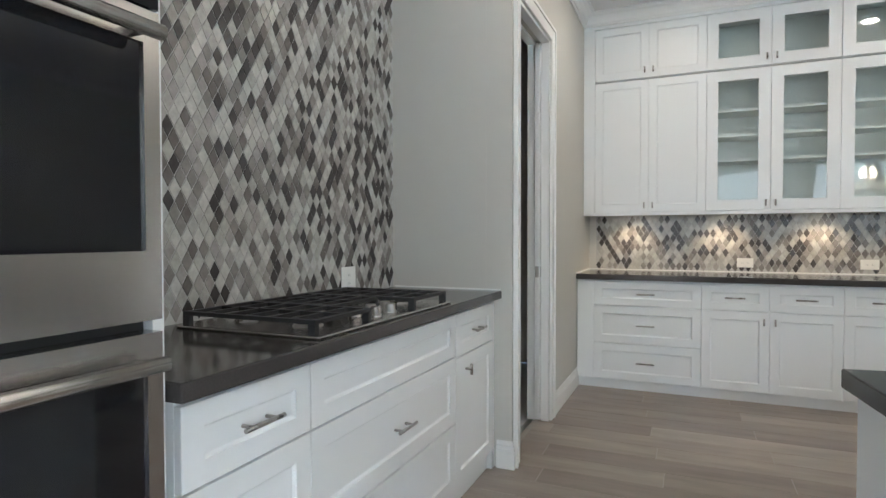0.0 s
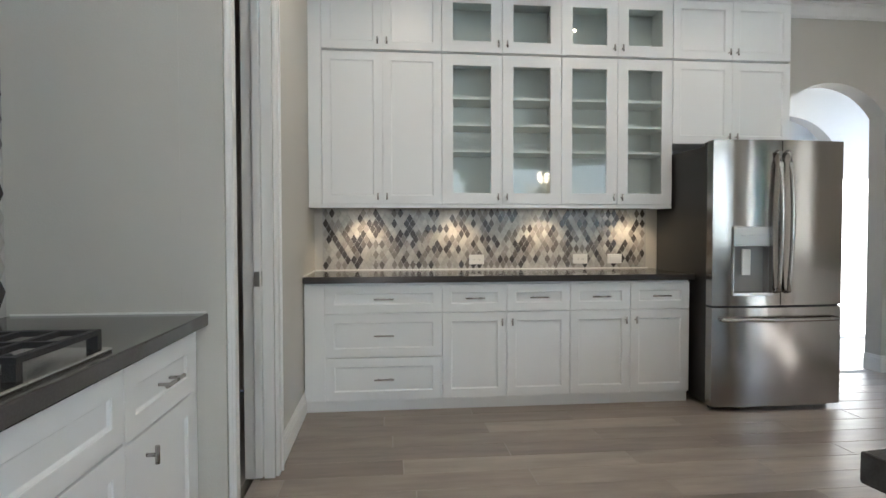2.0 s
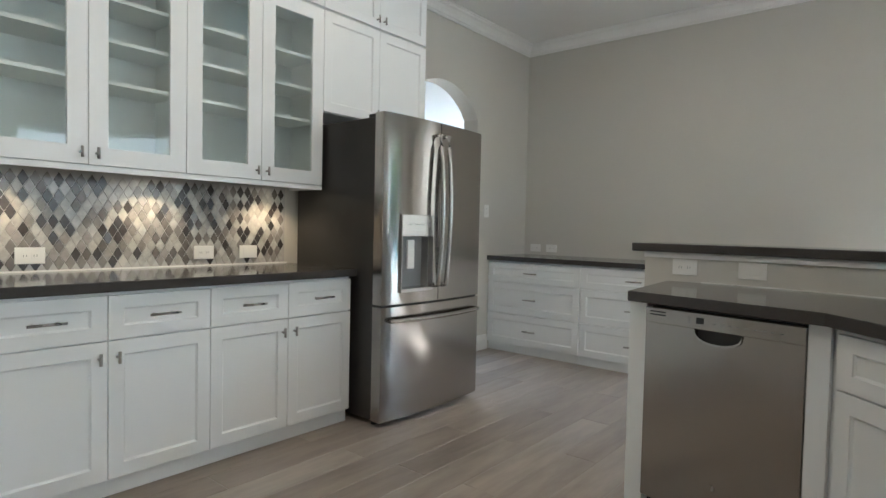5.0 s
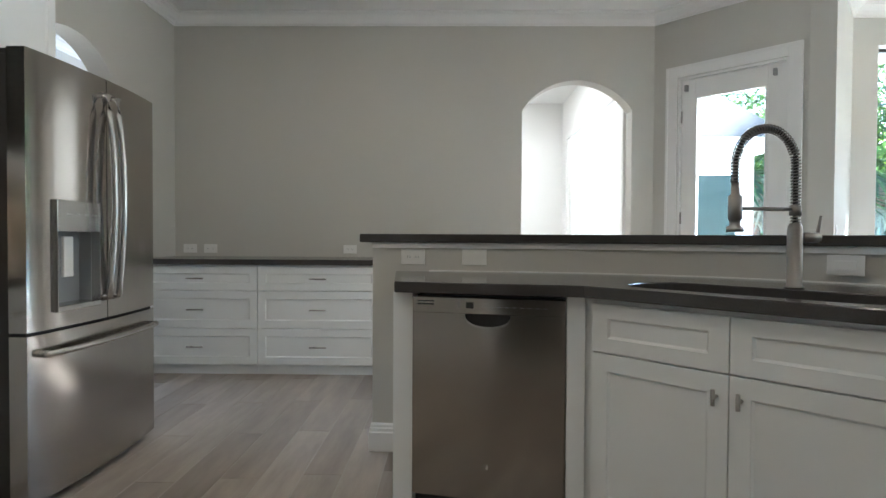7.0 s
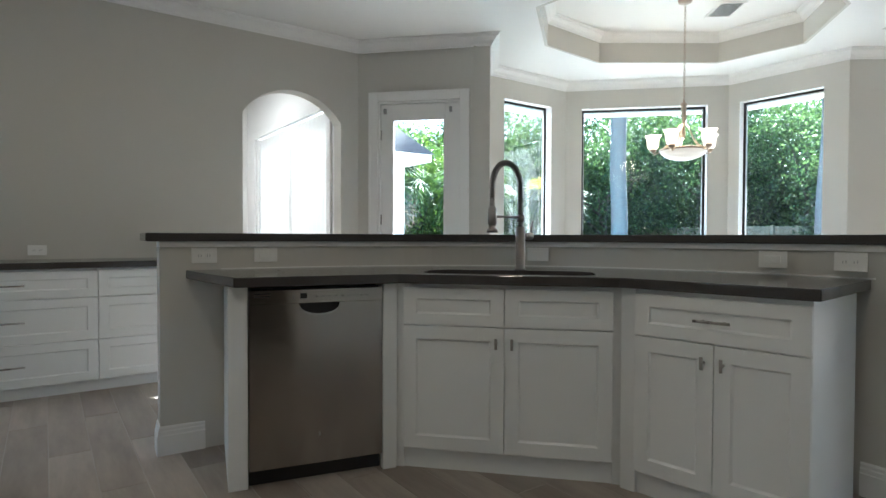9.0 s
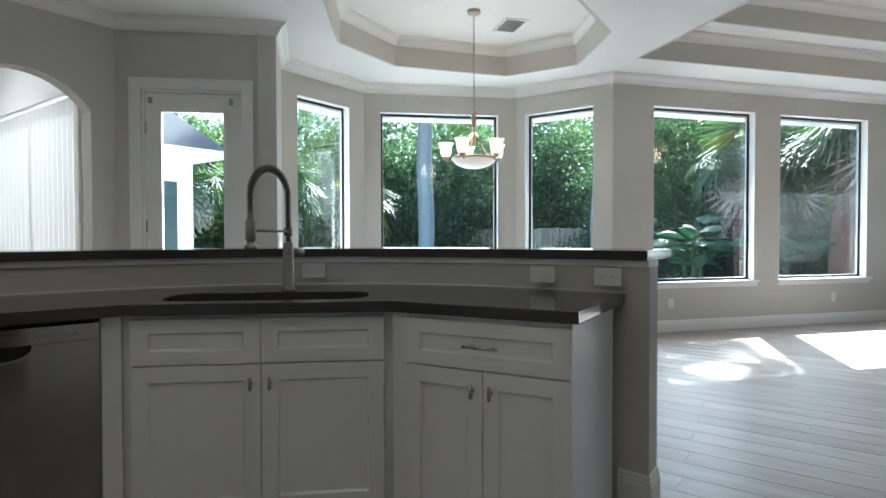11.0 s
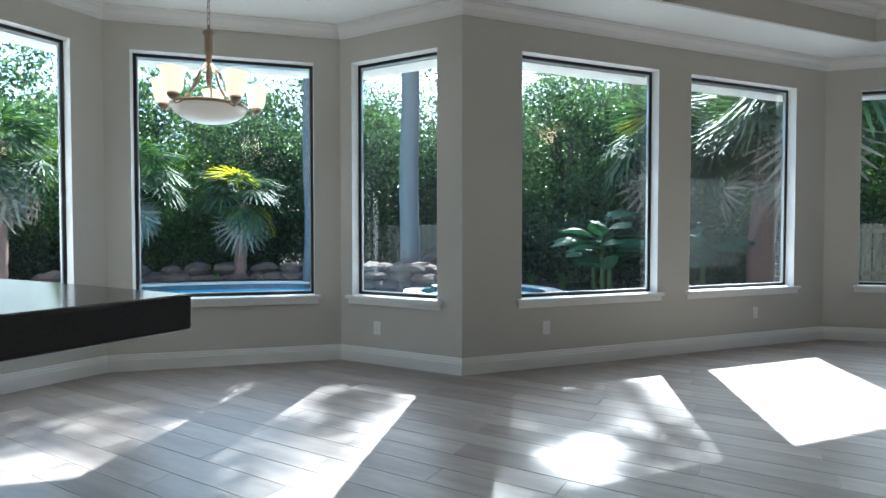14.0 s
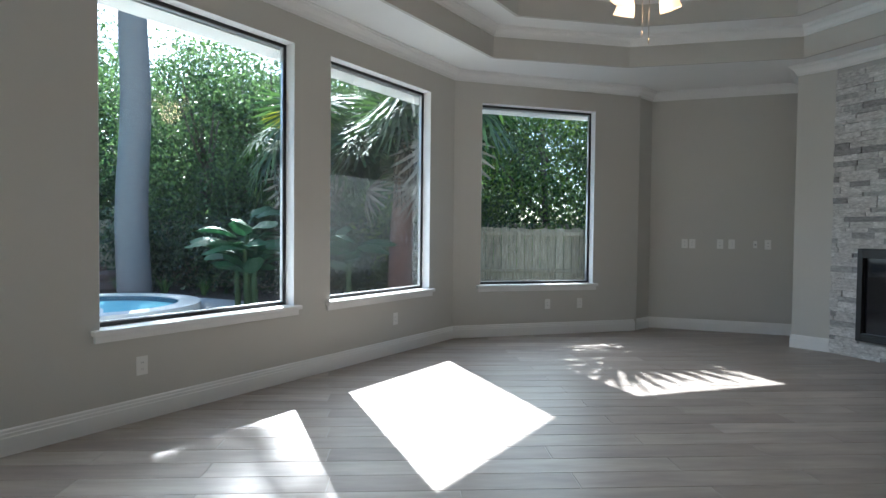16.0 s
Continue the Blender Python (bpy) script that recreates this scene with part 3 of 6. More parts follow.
# ---- patio door ----
casing("trim_patio_casing", lerp(K0, P1, 0.09), P1, 0.205, 1.04, 2.43, w=0.095)
m = along(lerp(K0, P1, 0.09), P1)
door = thing("door_2", m, "white patio door with a tall clear glass light", "door", "", "structure")
s0, s1 = 0.208, 1.037
part("jamb", boxes((s0, s0 + 0.02, -0.15, 0, 0, 2.428), (s1 - 0.02, s1, -0.15, 0, 0, 2.428), (s0 + 0.02, s1 - 0.02, -0.15, 0, 2.408, 2.428)), TRIM, door)
g0, g1 = 0.352, 0.902
part("leaf", boxes((s0 + 0.022, g0, -0.07, -0.026, 0.01, 2.405), (g1, s1 - 0.022, -0.07, -0.026, 0.01, 2.405), (g0, g1, -0.07, -0.026, 0.01, 0.24), (g0, g1, -0.07, -0.026, 2.26, 2.405), bevel=0.003), TRIM, door)
part("glass_bead", boxes((g0, g0 + 0.018, -0.062, -0.02, 0.24, 2.26), (g1 - 0.018, g1, -0.062, -0.02, 0.24, 2.26), (g0 + 0.018, g1 - 0.018, -0.062, -0.02, 0.24, 0.258), (g0 + 0.018, g1 - 0.018, -0.062, -0.02, 2.242, 2.26)), TRIM, door)
g = part("pane", boxes((g0 + 0.018, g1 - 0.018, -0.05, -0.046, 0.258, 2.242)), PANE, door)
g.visible_shadow = False
bm = bmesh.new()
cyl(bm, (0.285, -0.026, 0.96), (0.285, 0.025, 0.96), 0.026)
cyl(bm, (0.285, 0.02, 0.96), (0.36, 0.03, 0.96), 0.009)
part("door_handle", bm, NICKEL, door, "satin nickel lever handle")
for z in (0.3, 1.25, 2.1):
    part("hinge", boxes((1.008, 1.024, -0.028, -0.012, z - 0.05, z + 0.05)), NICKEL, door)
for s in (0.30, 0.97):
    part("blind_bracket", boxes((s - 0.012, s + 0.012, -0.0255, 0.006, 2.31, 2.36)), GREYP, door, "small grey blind bracket")

# ---- hall beyond the arch by the buffet ----
HX = 8.25
bm = boxes((5.09, HX, 0.98, 1.20, 0, 0.08), (5.09, 5.32, 0.98, 1.20, 0.08, ZC), (7.82, HX, 0.98, 1.20, 0.08, ZC), (5.32, 7.82, 0.98, 1.20, 2.44, ZC),
           (HX, HX + 0.16, 0.98, 1.75, 0, ZC), (HX, HX + 0.16, 2.35, 3.4, 0, ZC), (HX, HX + 0.16, 1.75, 2.35, 0, 0.9), (HX, HX + 0.16, 1.75, 2.35, 2.2, ZC), (5.09, HX + 0.16, 3.4, 3.56, 0, ZC))
structure("wall_hall", bm, CEIL, "bright off-white hall walls", "wall")
structure("ceiling_hall", boxes((5.09, HX + 0.16, 0.98, 3.56, ZC, ZC + 0.05)), CEIL, "white hall ceiling", "ceiling")
structure("floor_hall", boxes((5.03, HX, 1.20, 3.4, -0.12, 0.0)), PLANK, "grey-brown plank floor of the hall", "floor")
m = pose(5.32, 1.20, 0)
slider = thing("door_3", m, "wide white glazed door with vertical blinds", "door", "", "structure")
part("door_frame", boxes((-0.09, 0.0, 0.001, 0.025, 0, 2.53), (2.5, 2.59, 0.001, 0.025, 0, 2.53), (0, 2.5, 0.001, 0.025, 2.44, 2.53), (0, 0.05, -0.15, 0, 0.081, 2.44), (2.45, 2.5, -0.15, 0, 0.081, 2.44), (1.22, 1.28, -0.12, -0.06, 0.081, 2.44)), TRIM, slider)
for i in range(20):
    part("blind_slat", boxes((0.06 + i * 0.12, 0.176 + i * 0.12, -0.04, -0.036, 0.09, 2.42)), BLIND, slider)
m = pose(HX, 1.75, 0, 0, 0, 90)
w = thing("window_7", m, "small white hall window with daylight behind", "window", "", "structure")
part("window_frame", boxes((0, 0.05, -0.1, 0.02, 0.9, 2.2), (0.55, 0.6, -0.1, 0.02, 0.9, 2.2), (0.05, 0.55, -0.1, 0.02, 0.9, 0.95), (0.05, 0.55, -0.1, 0.02, 2.15, 2.2), (0.05, 0.55, -0.08, 0.0, 1.53, 1.57)), TRIM, w)

# ---- hall beyond the arch by the refrigerator ----
wall("wall_far_hall", (6.4, 6.75), (1.6, 6.75), ZC, arch=(1.55, 2.65, 2.15, 0.30), thick=0.16)
bm = boxes((1.44, 1.6, 5.43, 9.0, 0, ZC), (6.4, 6.56, 5.43, 9.0, 0, ZC), (1.44, 6.56, 9.0, 9.16, 0, 0.4), (1.44, 2.4, 9.0, 9.16, 0.4, ZC), (6.0, 6.56, 9.0, 9.16, 0.4, ZC), (2.4, 6.0, 9.0, 9.16, 2.7, ZC))
structure("wall_far_room", bm, CEIL, "off-white walls of the room past the hall", "wall")
structure("ceiling_far_room", boxes((1.44, 6.56, 5.43, 9.16, ZC, ZC + 0.05)), CEIL, "white ceiling of the far hall", "ceiling")
structure("floor_far_room", boxes((1.44, 6.56, 5.37, 9.0, -0.12, -0.001)), PLANK, "grey-brown plank floor of the far hall", "floor")
baseboard("baseboard_far_hall", [(6.4, 6.75), (4.852, 6.75), (4.852, 6.9)])
baseboard("baseboard_far_hall_end", [(3.748, 6.9), (3.748, 6.75), (1.6, 6.75)])
crown("crown_moulding_far_hall", [(6.4, 6.75), (1.6, 6.75)], ZC, False)
m = pose(2.4, 9.0, 0)
w = thing("window_8", m, "white framed window of the far room", "window", "", "structure")
part("window_frame", boxes((-0.08, 0.04, -0.03, 0.1, 0.32, 2.78), (3.56, 3.68, -0.03, 0.1, 0.32, 2.78), (0.04, 3.56, -0.03, 0.1, 0.32, 0.44), (0.04, 3.56, -0.03, 0.1, 2.66, 2.78), (1.18, 1.22, 0.0, 0.08, 0.44, 2.66), (2.38, 2.42, 0.0, 0.08, 0.44, 2.66)), TRIM, w)


# ---- cabinets ----
def bar_pull(x, z, ln=0.13, upright=False):
    bm = bmesh.new()
    d = Vector((0, 0, 1)) if upright else Vector((1, 0, 0))
    c = Vector((x, -0.052, z))
    cyl(bm, c - d * ln / 2, c + d * ln / 2, 0.0058, seg=12)
    for k in (-0.3, 0.3):
        cyl(bm, c + d * ln * k + Vector((0, 0.033, 0)), c + d * ln * k, 0.0048, seg=10)
    return bm


def t_knob(x, z):
    bm = bmesh.new()
    cyl(bm, (x, -0.02, z), (x, -0.046, z), 0.0055, seg=10)
    cyl(bm, (x, -0.048, z - 0.024), (x, -0.048, z + 0.024), 0.0062, seg=12)
    return bm


def shaker(x0, x1, z0, z1, rail=0.06, glass=False):
    """A framed front whose face is 20 mm before the carcase, with a sunk panel or an open light."""
    g, t, c = 0.0015, 0.02, 0.0012
    x0, x1, z0, z1 = x0 + g, x1 - g, z0 + g, z1 - g
    r = min(rail, (z1 - z0) * 0.3)
    rows = [(0, 0, -0.0005), (0, 0, -t + c), (c, c, -t), (rail - c, r - c, -t), (rail, r, -t + c)]
    rows += [(rail, r, -0.0005)] if glass else [(rail, r, -t + 0.004), (rail + 0.007, r + 0.007, -t + 0.009)]
    bm = bmesh.new()
    loops = [[bm.verts.new(p) for p in ((x0 + a, y, z0 + b), (x1 - a, y, z0 + b), (x1 - a, y, z1 - b), (x0 + a, y, z1 - b))] for a, b, y in rows]
    pairs = list(zip(loops, loops[1:])) + ([(loops[-1], loops[0])] if glass else [])
    for p, q in pairs:
        for i in range(4):
            bm.faces.new((p[i], p[(i + 1) % 4], q[(i + 1) % 4], q[i]))
    if not glass:
        bm.faces.new(loops[-1])
        bm.faces.new(loops[0][::-1])
    bmesh.ops.recalc_face_normals(bm, faces=bm.faces)
    return bm


def cabinet(name, m, w, z0, z1, depth, fronts, label, category="cabinet", group="", shelves=(), toe=0.0):
    """fronts: rows of kind, x0, x1, z0, z1, pull. Open boxes where a glass front shows the inside."""
    t = thing(name, m, label, category, group)
    if any(f[0] == "glass" for f in fronts):
        k = 0.018
        rows = [(0.001, k, 0.001, depth, z0, z1), (w - k, w - 0.001, 0.001, depth, z0, z1), (k, w - k, 0.001, depth, z0, z0 + k), (k, w - k, 0.001, depth, z1 - k, z1), (k, w - k, depth - 0.008, depth, z0 + k, z1 - k), (w / 2 - 0.02, w / 2 + 0.02, 0.001, 0.02, z0 + k, z1 - k)]
        for nm, row in zip(("side_panel", "side_panel", "bottom_panel", "top_panel", "back_panel", "centre_stile"), rows):
            part(nm, boxes(row), CABIN, t)
        for z in shelves:
            part("shelf", boxes((k, w - k, 0.03, depth - 0.01, z - 0.009, z + 0.009)), CABIN, t)
    else:
        part("carcase", boxes((0.001, w - 0.001, 0.0, depth, z0, z1)), CABW, t)
    if toe:
        part("toe_board", boxes((0.0, w, 0.012, 0.03, 0.0, toe)), CABW, t)
    for kind, a, b, u, v, pull in fronts:
        nm = {"drawer": "drawer_front", "door": "door", "glass": "door", "panel": "filler_panel"}[kind]
        if kind == "panel":
            part(nm, boxes((a, b, -0.02, -0.0005, u, v), bevel=0.0015), CABW, t)
            continue
        f = part(nm, shaker(a, b, u, v, 0.08 if kind == "glass" else 0.06, kind == "glass"), CABW, t)
        if kind == "glass":
            g = part("glass", boxes((a + 0.075, b - 0.075, -0.012, -0.009, u + 0.075, v - 0.075)), CABG, f, "clear glass light")
            g.visible_shadow = False
        if pull == "bar":
            part("handle", bar_pull((a + b) / 2, (u + v) / 2), NICKEL, f, "slim satin nickel bar pull")
        elif pull:
            part("handle", t_knob(*pull), NICKEL, f, "satin nickel T knob")
    return t


# lower run under the glazed uppers
HM = pose(0, 4.665, 0)
ZD = ((0.078, 0.361), (0.363, 0.653), (0.656, 0.840))
cabinet("base_cabinet", pose(-0.613, 4.665, 0), 0.13, 0.07, 0.853, 0.60, [("panel", 0.001, 0.13, 0.078, 0.84, None)], "narrow white filler beside the pantry wall", group="hutch base cabinets", toe=0.07)
cabinet("base_cabinet", pose(-0.483, 4.665, 0), 0.769, 0.07, 0.853, 0.60, [("drawer", 0, 0.769, a, b, "bar") for a, b in ZD], "white base cabinet with three shaker drawers", group="hutch base cabinets", toe=0.07)
for x, w in ((0.286, 0.874), (1.16, 0.852)):
    h = w / 2
    cabinet("base_cabinet", pose(x, 4.665, 0), w, 0.07, 0.853, 0.60,
            [("drawer", 0, h, 0.656, 0.84, "bar"), ("drawer", h, w, 0.656, 0.84, "bar"), ("door", 0, h, 0.078, 0.653, (h - 0.035, 0.585)), ("door", h, w, 0.078, 0.653, (h + 0.035, 0.585))],
            "white base cabinet with two drawers over two shaker doors", group="hutch base cabinets", toe=0.07)
tagged(link("countertop", boxes((-0.618, 2.035, 4.615, 5.266, 0.855, 0.897), bevel=0.004), QUARTZ), "long charcoal quartz countertop on the hutch cabinets", "countertop")
tagged(link("caulk_bead", boxes((-0.618, 2.0, 5.255, 5.2665, 0.8972, 0.905), (-0.6185, -0.61, 4.62, 5.255, 0.8972, 0.905)), WHITEP), "pale caulk line along the quartz countertop", "caulk", "", "structure")

# upper run
for nm, x, w, glazed in (("wall_cabinet", -0.526, 0.842, False), ("glass_cabinet", 0.316, 0.874, True), ("glass_cabinet", 1.19, 0.845, True)):
    h = w / 2
    k = "glass" if glazed else "door"
    cabinet(nm, pose(x, 4.97, 0), w, 1.385, 2.457, 0.296, [(k, 0, h, 1.387, 2.455, (h - 0.032, 1.44)), (k, h, w, 1.387, 2.455, (h + 0.032, 1.44))],
            "tall white wall cabinet with two glass doors and shelves" if glazed else "tall white wall cabinet with two shaker doors", "cabinet", "upper cabinets", (2.155, 1.965, 1.775) if glazed else ())
    cabinet(nm, pose(x, 4.97, 0), w, 2.466, 2.90, 0.296, [(k, 0, h, 2.468, 2.897, (h - 0.032, 2.525)), (k, h, w, 2.468, 2.897, (h + 0.032, 2.525))],
            "short white top cabinet with two glass doors" if glazed else "short white top cabinet with two shaker doors", "cabinet", "upper cabinets")
for z0, z1 in ((1.84, 2.457), (2.466, 2.90)):
    w, h = 0.93, 0.465
    cabinet("wall_cabinet", pose(2.036, 4.97, 0), w, z0, z1, 0.296, [("door", 0, h, z0 + 0.002, z1 - 0.002, (h - 0.03, z0 + 0.055)), ("door", h, w, z0 + 0.002, z1 - 0.002, (h + 0.03, z0 + 0.055))], "white cabinet with two shaker doors above the refrigerator", "cabinet", "upper cabinets")
tagged(link("cabinet_filler", boxes((-0.618, -0.528, 4.95, 5.266, 1.385, 2.90), bevel=0.001), CABW), "white filler strip between uppers and pantry wall", "cabinet trim")
bm = boxes((-0.618, 2.966, 4.952, 5.266, 2.9015, 2.945), (-0.618, 2.034, 4.952, 4.972, 1.360, 1.3845), (2.016, 2.034, 4.972, 5.266, 1.362, 1.3845))
tagged(link("cabinet_rail", bm, CABW), "white light rail and top board of the upper cabinets", "cabinet trim")
crown("crown_moulding_cabinets", [(2.967, 5.265), (2.967, 4.951), (-0.619, 4.951)], ZC - 0.002, False, 0.95)


def puck(x, y):
    t = thing("puck_light", pose(x, y, 1.384), "small round lit puck light under the cabinets", "light", "under-cabinet lights")
    bm = bmesh.new()
    lathe(bm, [(0.0, -0.002), (0.024, -0.002)])
    part("lens", bm, PUCKG, t, "glowing warm lens")
    bm = bmesh.new()
    lathe(bm, [(0.024, -0.004), (0.036, -0.004), (0.038, -0.0015), (0.038, -0.0004)])
    part("bezel", bm, NICKEL, t)
    lamp("puck_lamp", "SPOT", (x, y, 1.372), 0.48, (1.0, 0.72, 0.42), 0.015, (x, y + 0.06, 0.4), 120)


for x in (-0.23, 0.45, 1.12, 1.81):
    puck(x, 5.10)


# ---- refrigerator ----
def refrigerator():
    t = thing("refrigerator", pose(2.043, 4.425, 0), "stainless french-door refrigerator with ice dispenser, dark sides", "refrigerator")
    w = 0.915
    part("body", boxes((0.012, w - 0.012, 0.075, 0.80, 0.03, 1.765), bevel=0.006), DARKP, t, "charcoal textured steel body")
    for x in (0.03, w - 0.14):
        part("hinge_cover", boxes((x, x + 0.11, 0.03, 0.16, 1.766, 1.79), bevel=0.006), BLACKP, t)
    part("kick_grille", boxes((0.03, w - 0.03, 0.06, 0.074, 0.008, 0.032)), BLACKP, t)
    for x in (0.05, w - 0.05):
        bm = bmesh.new()
        cyl(bm, (x, 0.09, 0.0), (x, 0.09, 0.035), 0.02)
        part("foot", bm, BLACKP, t)
    h = w / 2
    # left door with a recess for the dispenser
    x0, x1, z0, z1 = 0.0, h - 0.003, 0.700, 1.785
    a, b, u, v = 0.130, 0.400, 0.775, 1.215

    def bow(x):
        """How far the doors swell out from their edges: one shallow arc over both."""
        return -0.030 * (1 - ((x - h) / h) ** 2) ** 0.9

    def bowed(rows):
        """Door panels with an arched front, as rows of x0, x1, z0, z1."""
        bm = bmesh.new()
        for xa, xb, za, zb in rows:
            n = max(2, int((xb - xa) / 0.022))
            cols = []
            for i in range(n + 1):
                x = xa + (xb - xa) * i / n
                cols.append([bm.verts.new((x, y, z)) for y, z in ((bow(x), za), (bow(x), zb), (0.07, zb), (0.07, za))])
            for p, q in zip(cols, cols[1:]):
                for j in range(4):
                    bm.faces.new((p[j], q[j], q[(j + 1) % 4], p[(j + 1) % 4])).smooth = j == 0
            bm.faces.new(cols[0])
            bm.faces.new(cols[-1][::-1])
        bmesh.ops.remove_doubles(bm, verts=bm.verts, dist=0.0001)
        bmesh.ops.recalc_face_normals(bm, faces=bm.faces)
        for e in bm.edges:
            e.smooth = len(e.link_faces) == 2 and e.calc_face_angle(0.0) < 0.6
        return bm

    bm = bowed(((x0, a, z0, z1), (b, x1, z0, z1), (a, b, z0, u), (a, b, v, z1)))
    d = part("door", bm, STEEL, t, "brushed stainless door")
    part("dispenser_recess", boxes((a, b, 0.06, 0.069, u, v), (a, a + 0.004, 0.006, 0.06, u, 1.09), (b - 0.004, b, 0.006, 0.06, u, 1.09)), GREYP, d, "dark grey dispenser well")
    part("control_panel", boxes((a - 0.004, b + 0.004, -0.034, 0.0, 1.09, v + 0.004), bevel=0.003), STEELH, d, "steel touch control panel")
    for i in range(4):
        part("panel_mark", boxes((a + 0.05 + i * 0.055, a + 0.075 + i * 0.055, -0.0346, -0.0338, 1.16, 1.164)), GREYP, d)
    part("drip_tray", boxes((a - 0.004, b + 0.004, -0.034, 0.06, u - 0.012, u + 0.012), bevel=0.003), STEELH, d)
    part("paddle", boxes((a + 0.075, a + 0.135, -0.004, 0.010, 0.90, 1.07), bevel=0.004), WHITEP, d, "pale dispenser paddle")
    for x in (a - 0.004, b - 0.0005):
        part("dispenser_frame", boxes((x, x + 0.0045, -0.032, 0.02, u + 0.012, 1.09)), STEELH, d)
    d2 = part("door", bowed(((h + 0.003, w, 0.700, 1.785),)), STEEL, t, "brushed stainless door")
    d3 = part("freezer_drawer", bowed(((0.0, w, 0.032, 0.686),)), STEEL, t, "brushed stainless bottom drawer")
    part("gasket", boxes((0.01, w - 0.01, 0.012, 0.07, 0.6865, 0.6995)), BLACKP, t)

    def grip(pts, own):
        bm = bmesh.new()
        tube(bm, pts, 0.014, 12)
        part("handle", bm, STEELH, own, "bowed stainless tube handle")

    for x, own in ((h - 0.036, d), (h + 0.036, d2)):
        grip([(x, -0.02, 0.79), (x, -0.062, 0.80)] + [(x, -0.062 - 0.028 * math.sin(math.pi * i / 12), 0.80 + 0.9 * i / 12) for i in range(13)] + [(x, -0.02, 1.71)], own)
    grip([(0.06, 0.0, 0.61), (0.062, -0.045, 0.61)] + [(0.06 + (w - 0.12) * i / 12, -0.045 - 0.034 * math.sin(math.pi * i / 12), 0.61) for i in range(13)] + [(w - 0.06, 0.0, 0.61)], d3)


refrigerator()

# ---- cooktop run ----


def cm(y):
    return pose(-0.73, y, 0, 0, 0, 90)


ZK = ((0.10, 0.385), (0.388, 0.675), (0.678, 0.858))
cabinet("base_cabinet", cm(0.90), 0.42, 0.085, 0.872, 0.57, [("drawer", 0, 0.42, a, b, "bar") for a, b in ZK], "white base cabinet with three shaker drawers beside the oven", group="cooktop base cabinets", toe=0.085)
cabinet("base_cabinet", cm(1.32), 1.012, 0.085, 0.872, 0.57, [("drawer", 0, 1.012, *ZK[2], None)] + [("drawer", 0, 1.012, a, b, "bar") for a, b in ZK[:2]], "wide white drawer cabinet under the gas cooktop", group="cooktop base cabinets", toe=0.085)
cabinet("base_cabinet", cm(2.333), 0.495, 0.085, 0.872, 0.57, [("drawer", 0, 0.495, 0.668, 0.858, "bar"), ("door", 0, 0.495, 0.10, 0.665, (0.12, 0.60))], "narrow white cabinet with one drawer and one door", group="cooktop base cabinets", toe=0.085)
tagged(link("cabinet_filler", boxes((-1.29, -0.715, 2.8285, 2.868, 0.0, 0.872)), CABW), "white filler against the end wall", "cabinet trim")
tagged(link("countertop", boxes((-1.302, -0.674, 0.872, 2.868, 0.874, 0.915), bevel=0.004), QUARTZ), "charcoal quartz countertop holding the gas cooktop", "countertop")
tagged(link("caulk_bead", boxes((-1.29, -0.68, 2.861, 2.8695, 0.9152, 0.922)), WHITEP), "pale caulk line behind the cooktop counter", "caulk", "", "structure")


def cooktop():
    t = thing("gas_cooktop", pose(-0.70, 1.345, 0.915, 0, 0, 90), "stainless five-burner gas cooktop with black iron grates", "cooktop")
    w, d = 0.915, 0.53
    bm = bmesh.new()
    box(bm, 0, w, 0, d, 0.0, 0.010, bevel=0.004)
    part("tray", bm, STEELH, t, "brushed stainless tray")
    for x, y, r in ((0.15, 0.15, 0.042), (0.15, 0.39, 0.034), (0.46, 0.34, 0.055), (0.76, 0.15, 0.034), (0.76, 0.39, 0.045)):
        bm = bmesh.new()
        lathe(bm, [(0.0, 0.026), (r * 0.8, 0.026), (r * 0.86, 0.021), (r * 0.86, 0.018)], at=(x, y, 0))
        part("burner_cap", bm, BLACKM, t)
        bm = bmesh.new()
        lathe(bm, [(r * 0.9, 0.019), (r, 0.017), (r * 1.12, 0.0101)], at=(x, y, 0))
        part("burner_base", bm, NICKEL, t, "pale aluminium burner base")
    for i, (g0, g1) in enumerate(((0.01, 0.305), (0.31, 0.605), (0.61, 0.905))):
        bm = bmesh.new()
        y0, y1 = (0.02, 0.51) if i != 1 else (0.17, 0.51)
        for x in (g0 + 0.008, g1 - 0.008):
            box(bm, x - 0.008, x + 0.008, y0, y1, 0.040, 0.052)
            for y in (y0 + 0.012, y1 - 0.012):
                box(bm, x - 0.009, x + 0.009, y - 0.012, y + 0.012, 0.0101, 0.040)
        for y in (y0 + 0.008, y1 - 0.008):
            box(bm, g0 + 0.016, g1 - 0.016, y - 0.008, y + 0.008, 0.040, 0.052)
        n = 5 if i != 1 else 4
        for k in range(1, n + 1):
            y = y0 + (y1 - y0) * k / (n + 1)
            box(bm, g0 + 0.016, g1 - 0.016, y - 0.006, y + 0.006, 0.0405, 0.0525)
        box(bm, (g0 + g1) / 2 - 0.006, (g0 + g1) / 2 + 0.006, y0 + 0.016, y1 - 0.016, 0.041, 0.053)
        part("grate", bm, BLACKM, t, "black cast iron grate")
    for x, y in ((0.36, 0.115), (0.41, 0.065), (0.46, 0.115), (0.51, 0.065), (0.56, 0.115)):
        bm = bmesh.new()
        lathe(bm, [(0.0, 0.042), (0.017, 0.042), (0.019, 0.038), (0.019, 0.018), (0.024, 0.016), (0.024, 0.0101)], 20, (x, y, 0))
        part("knob", bm, NICKEL, t, "satin steel burner knob")


cooktop()


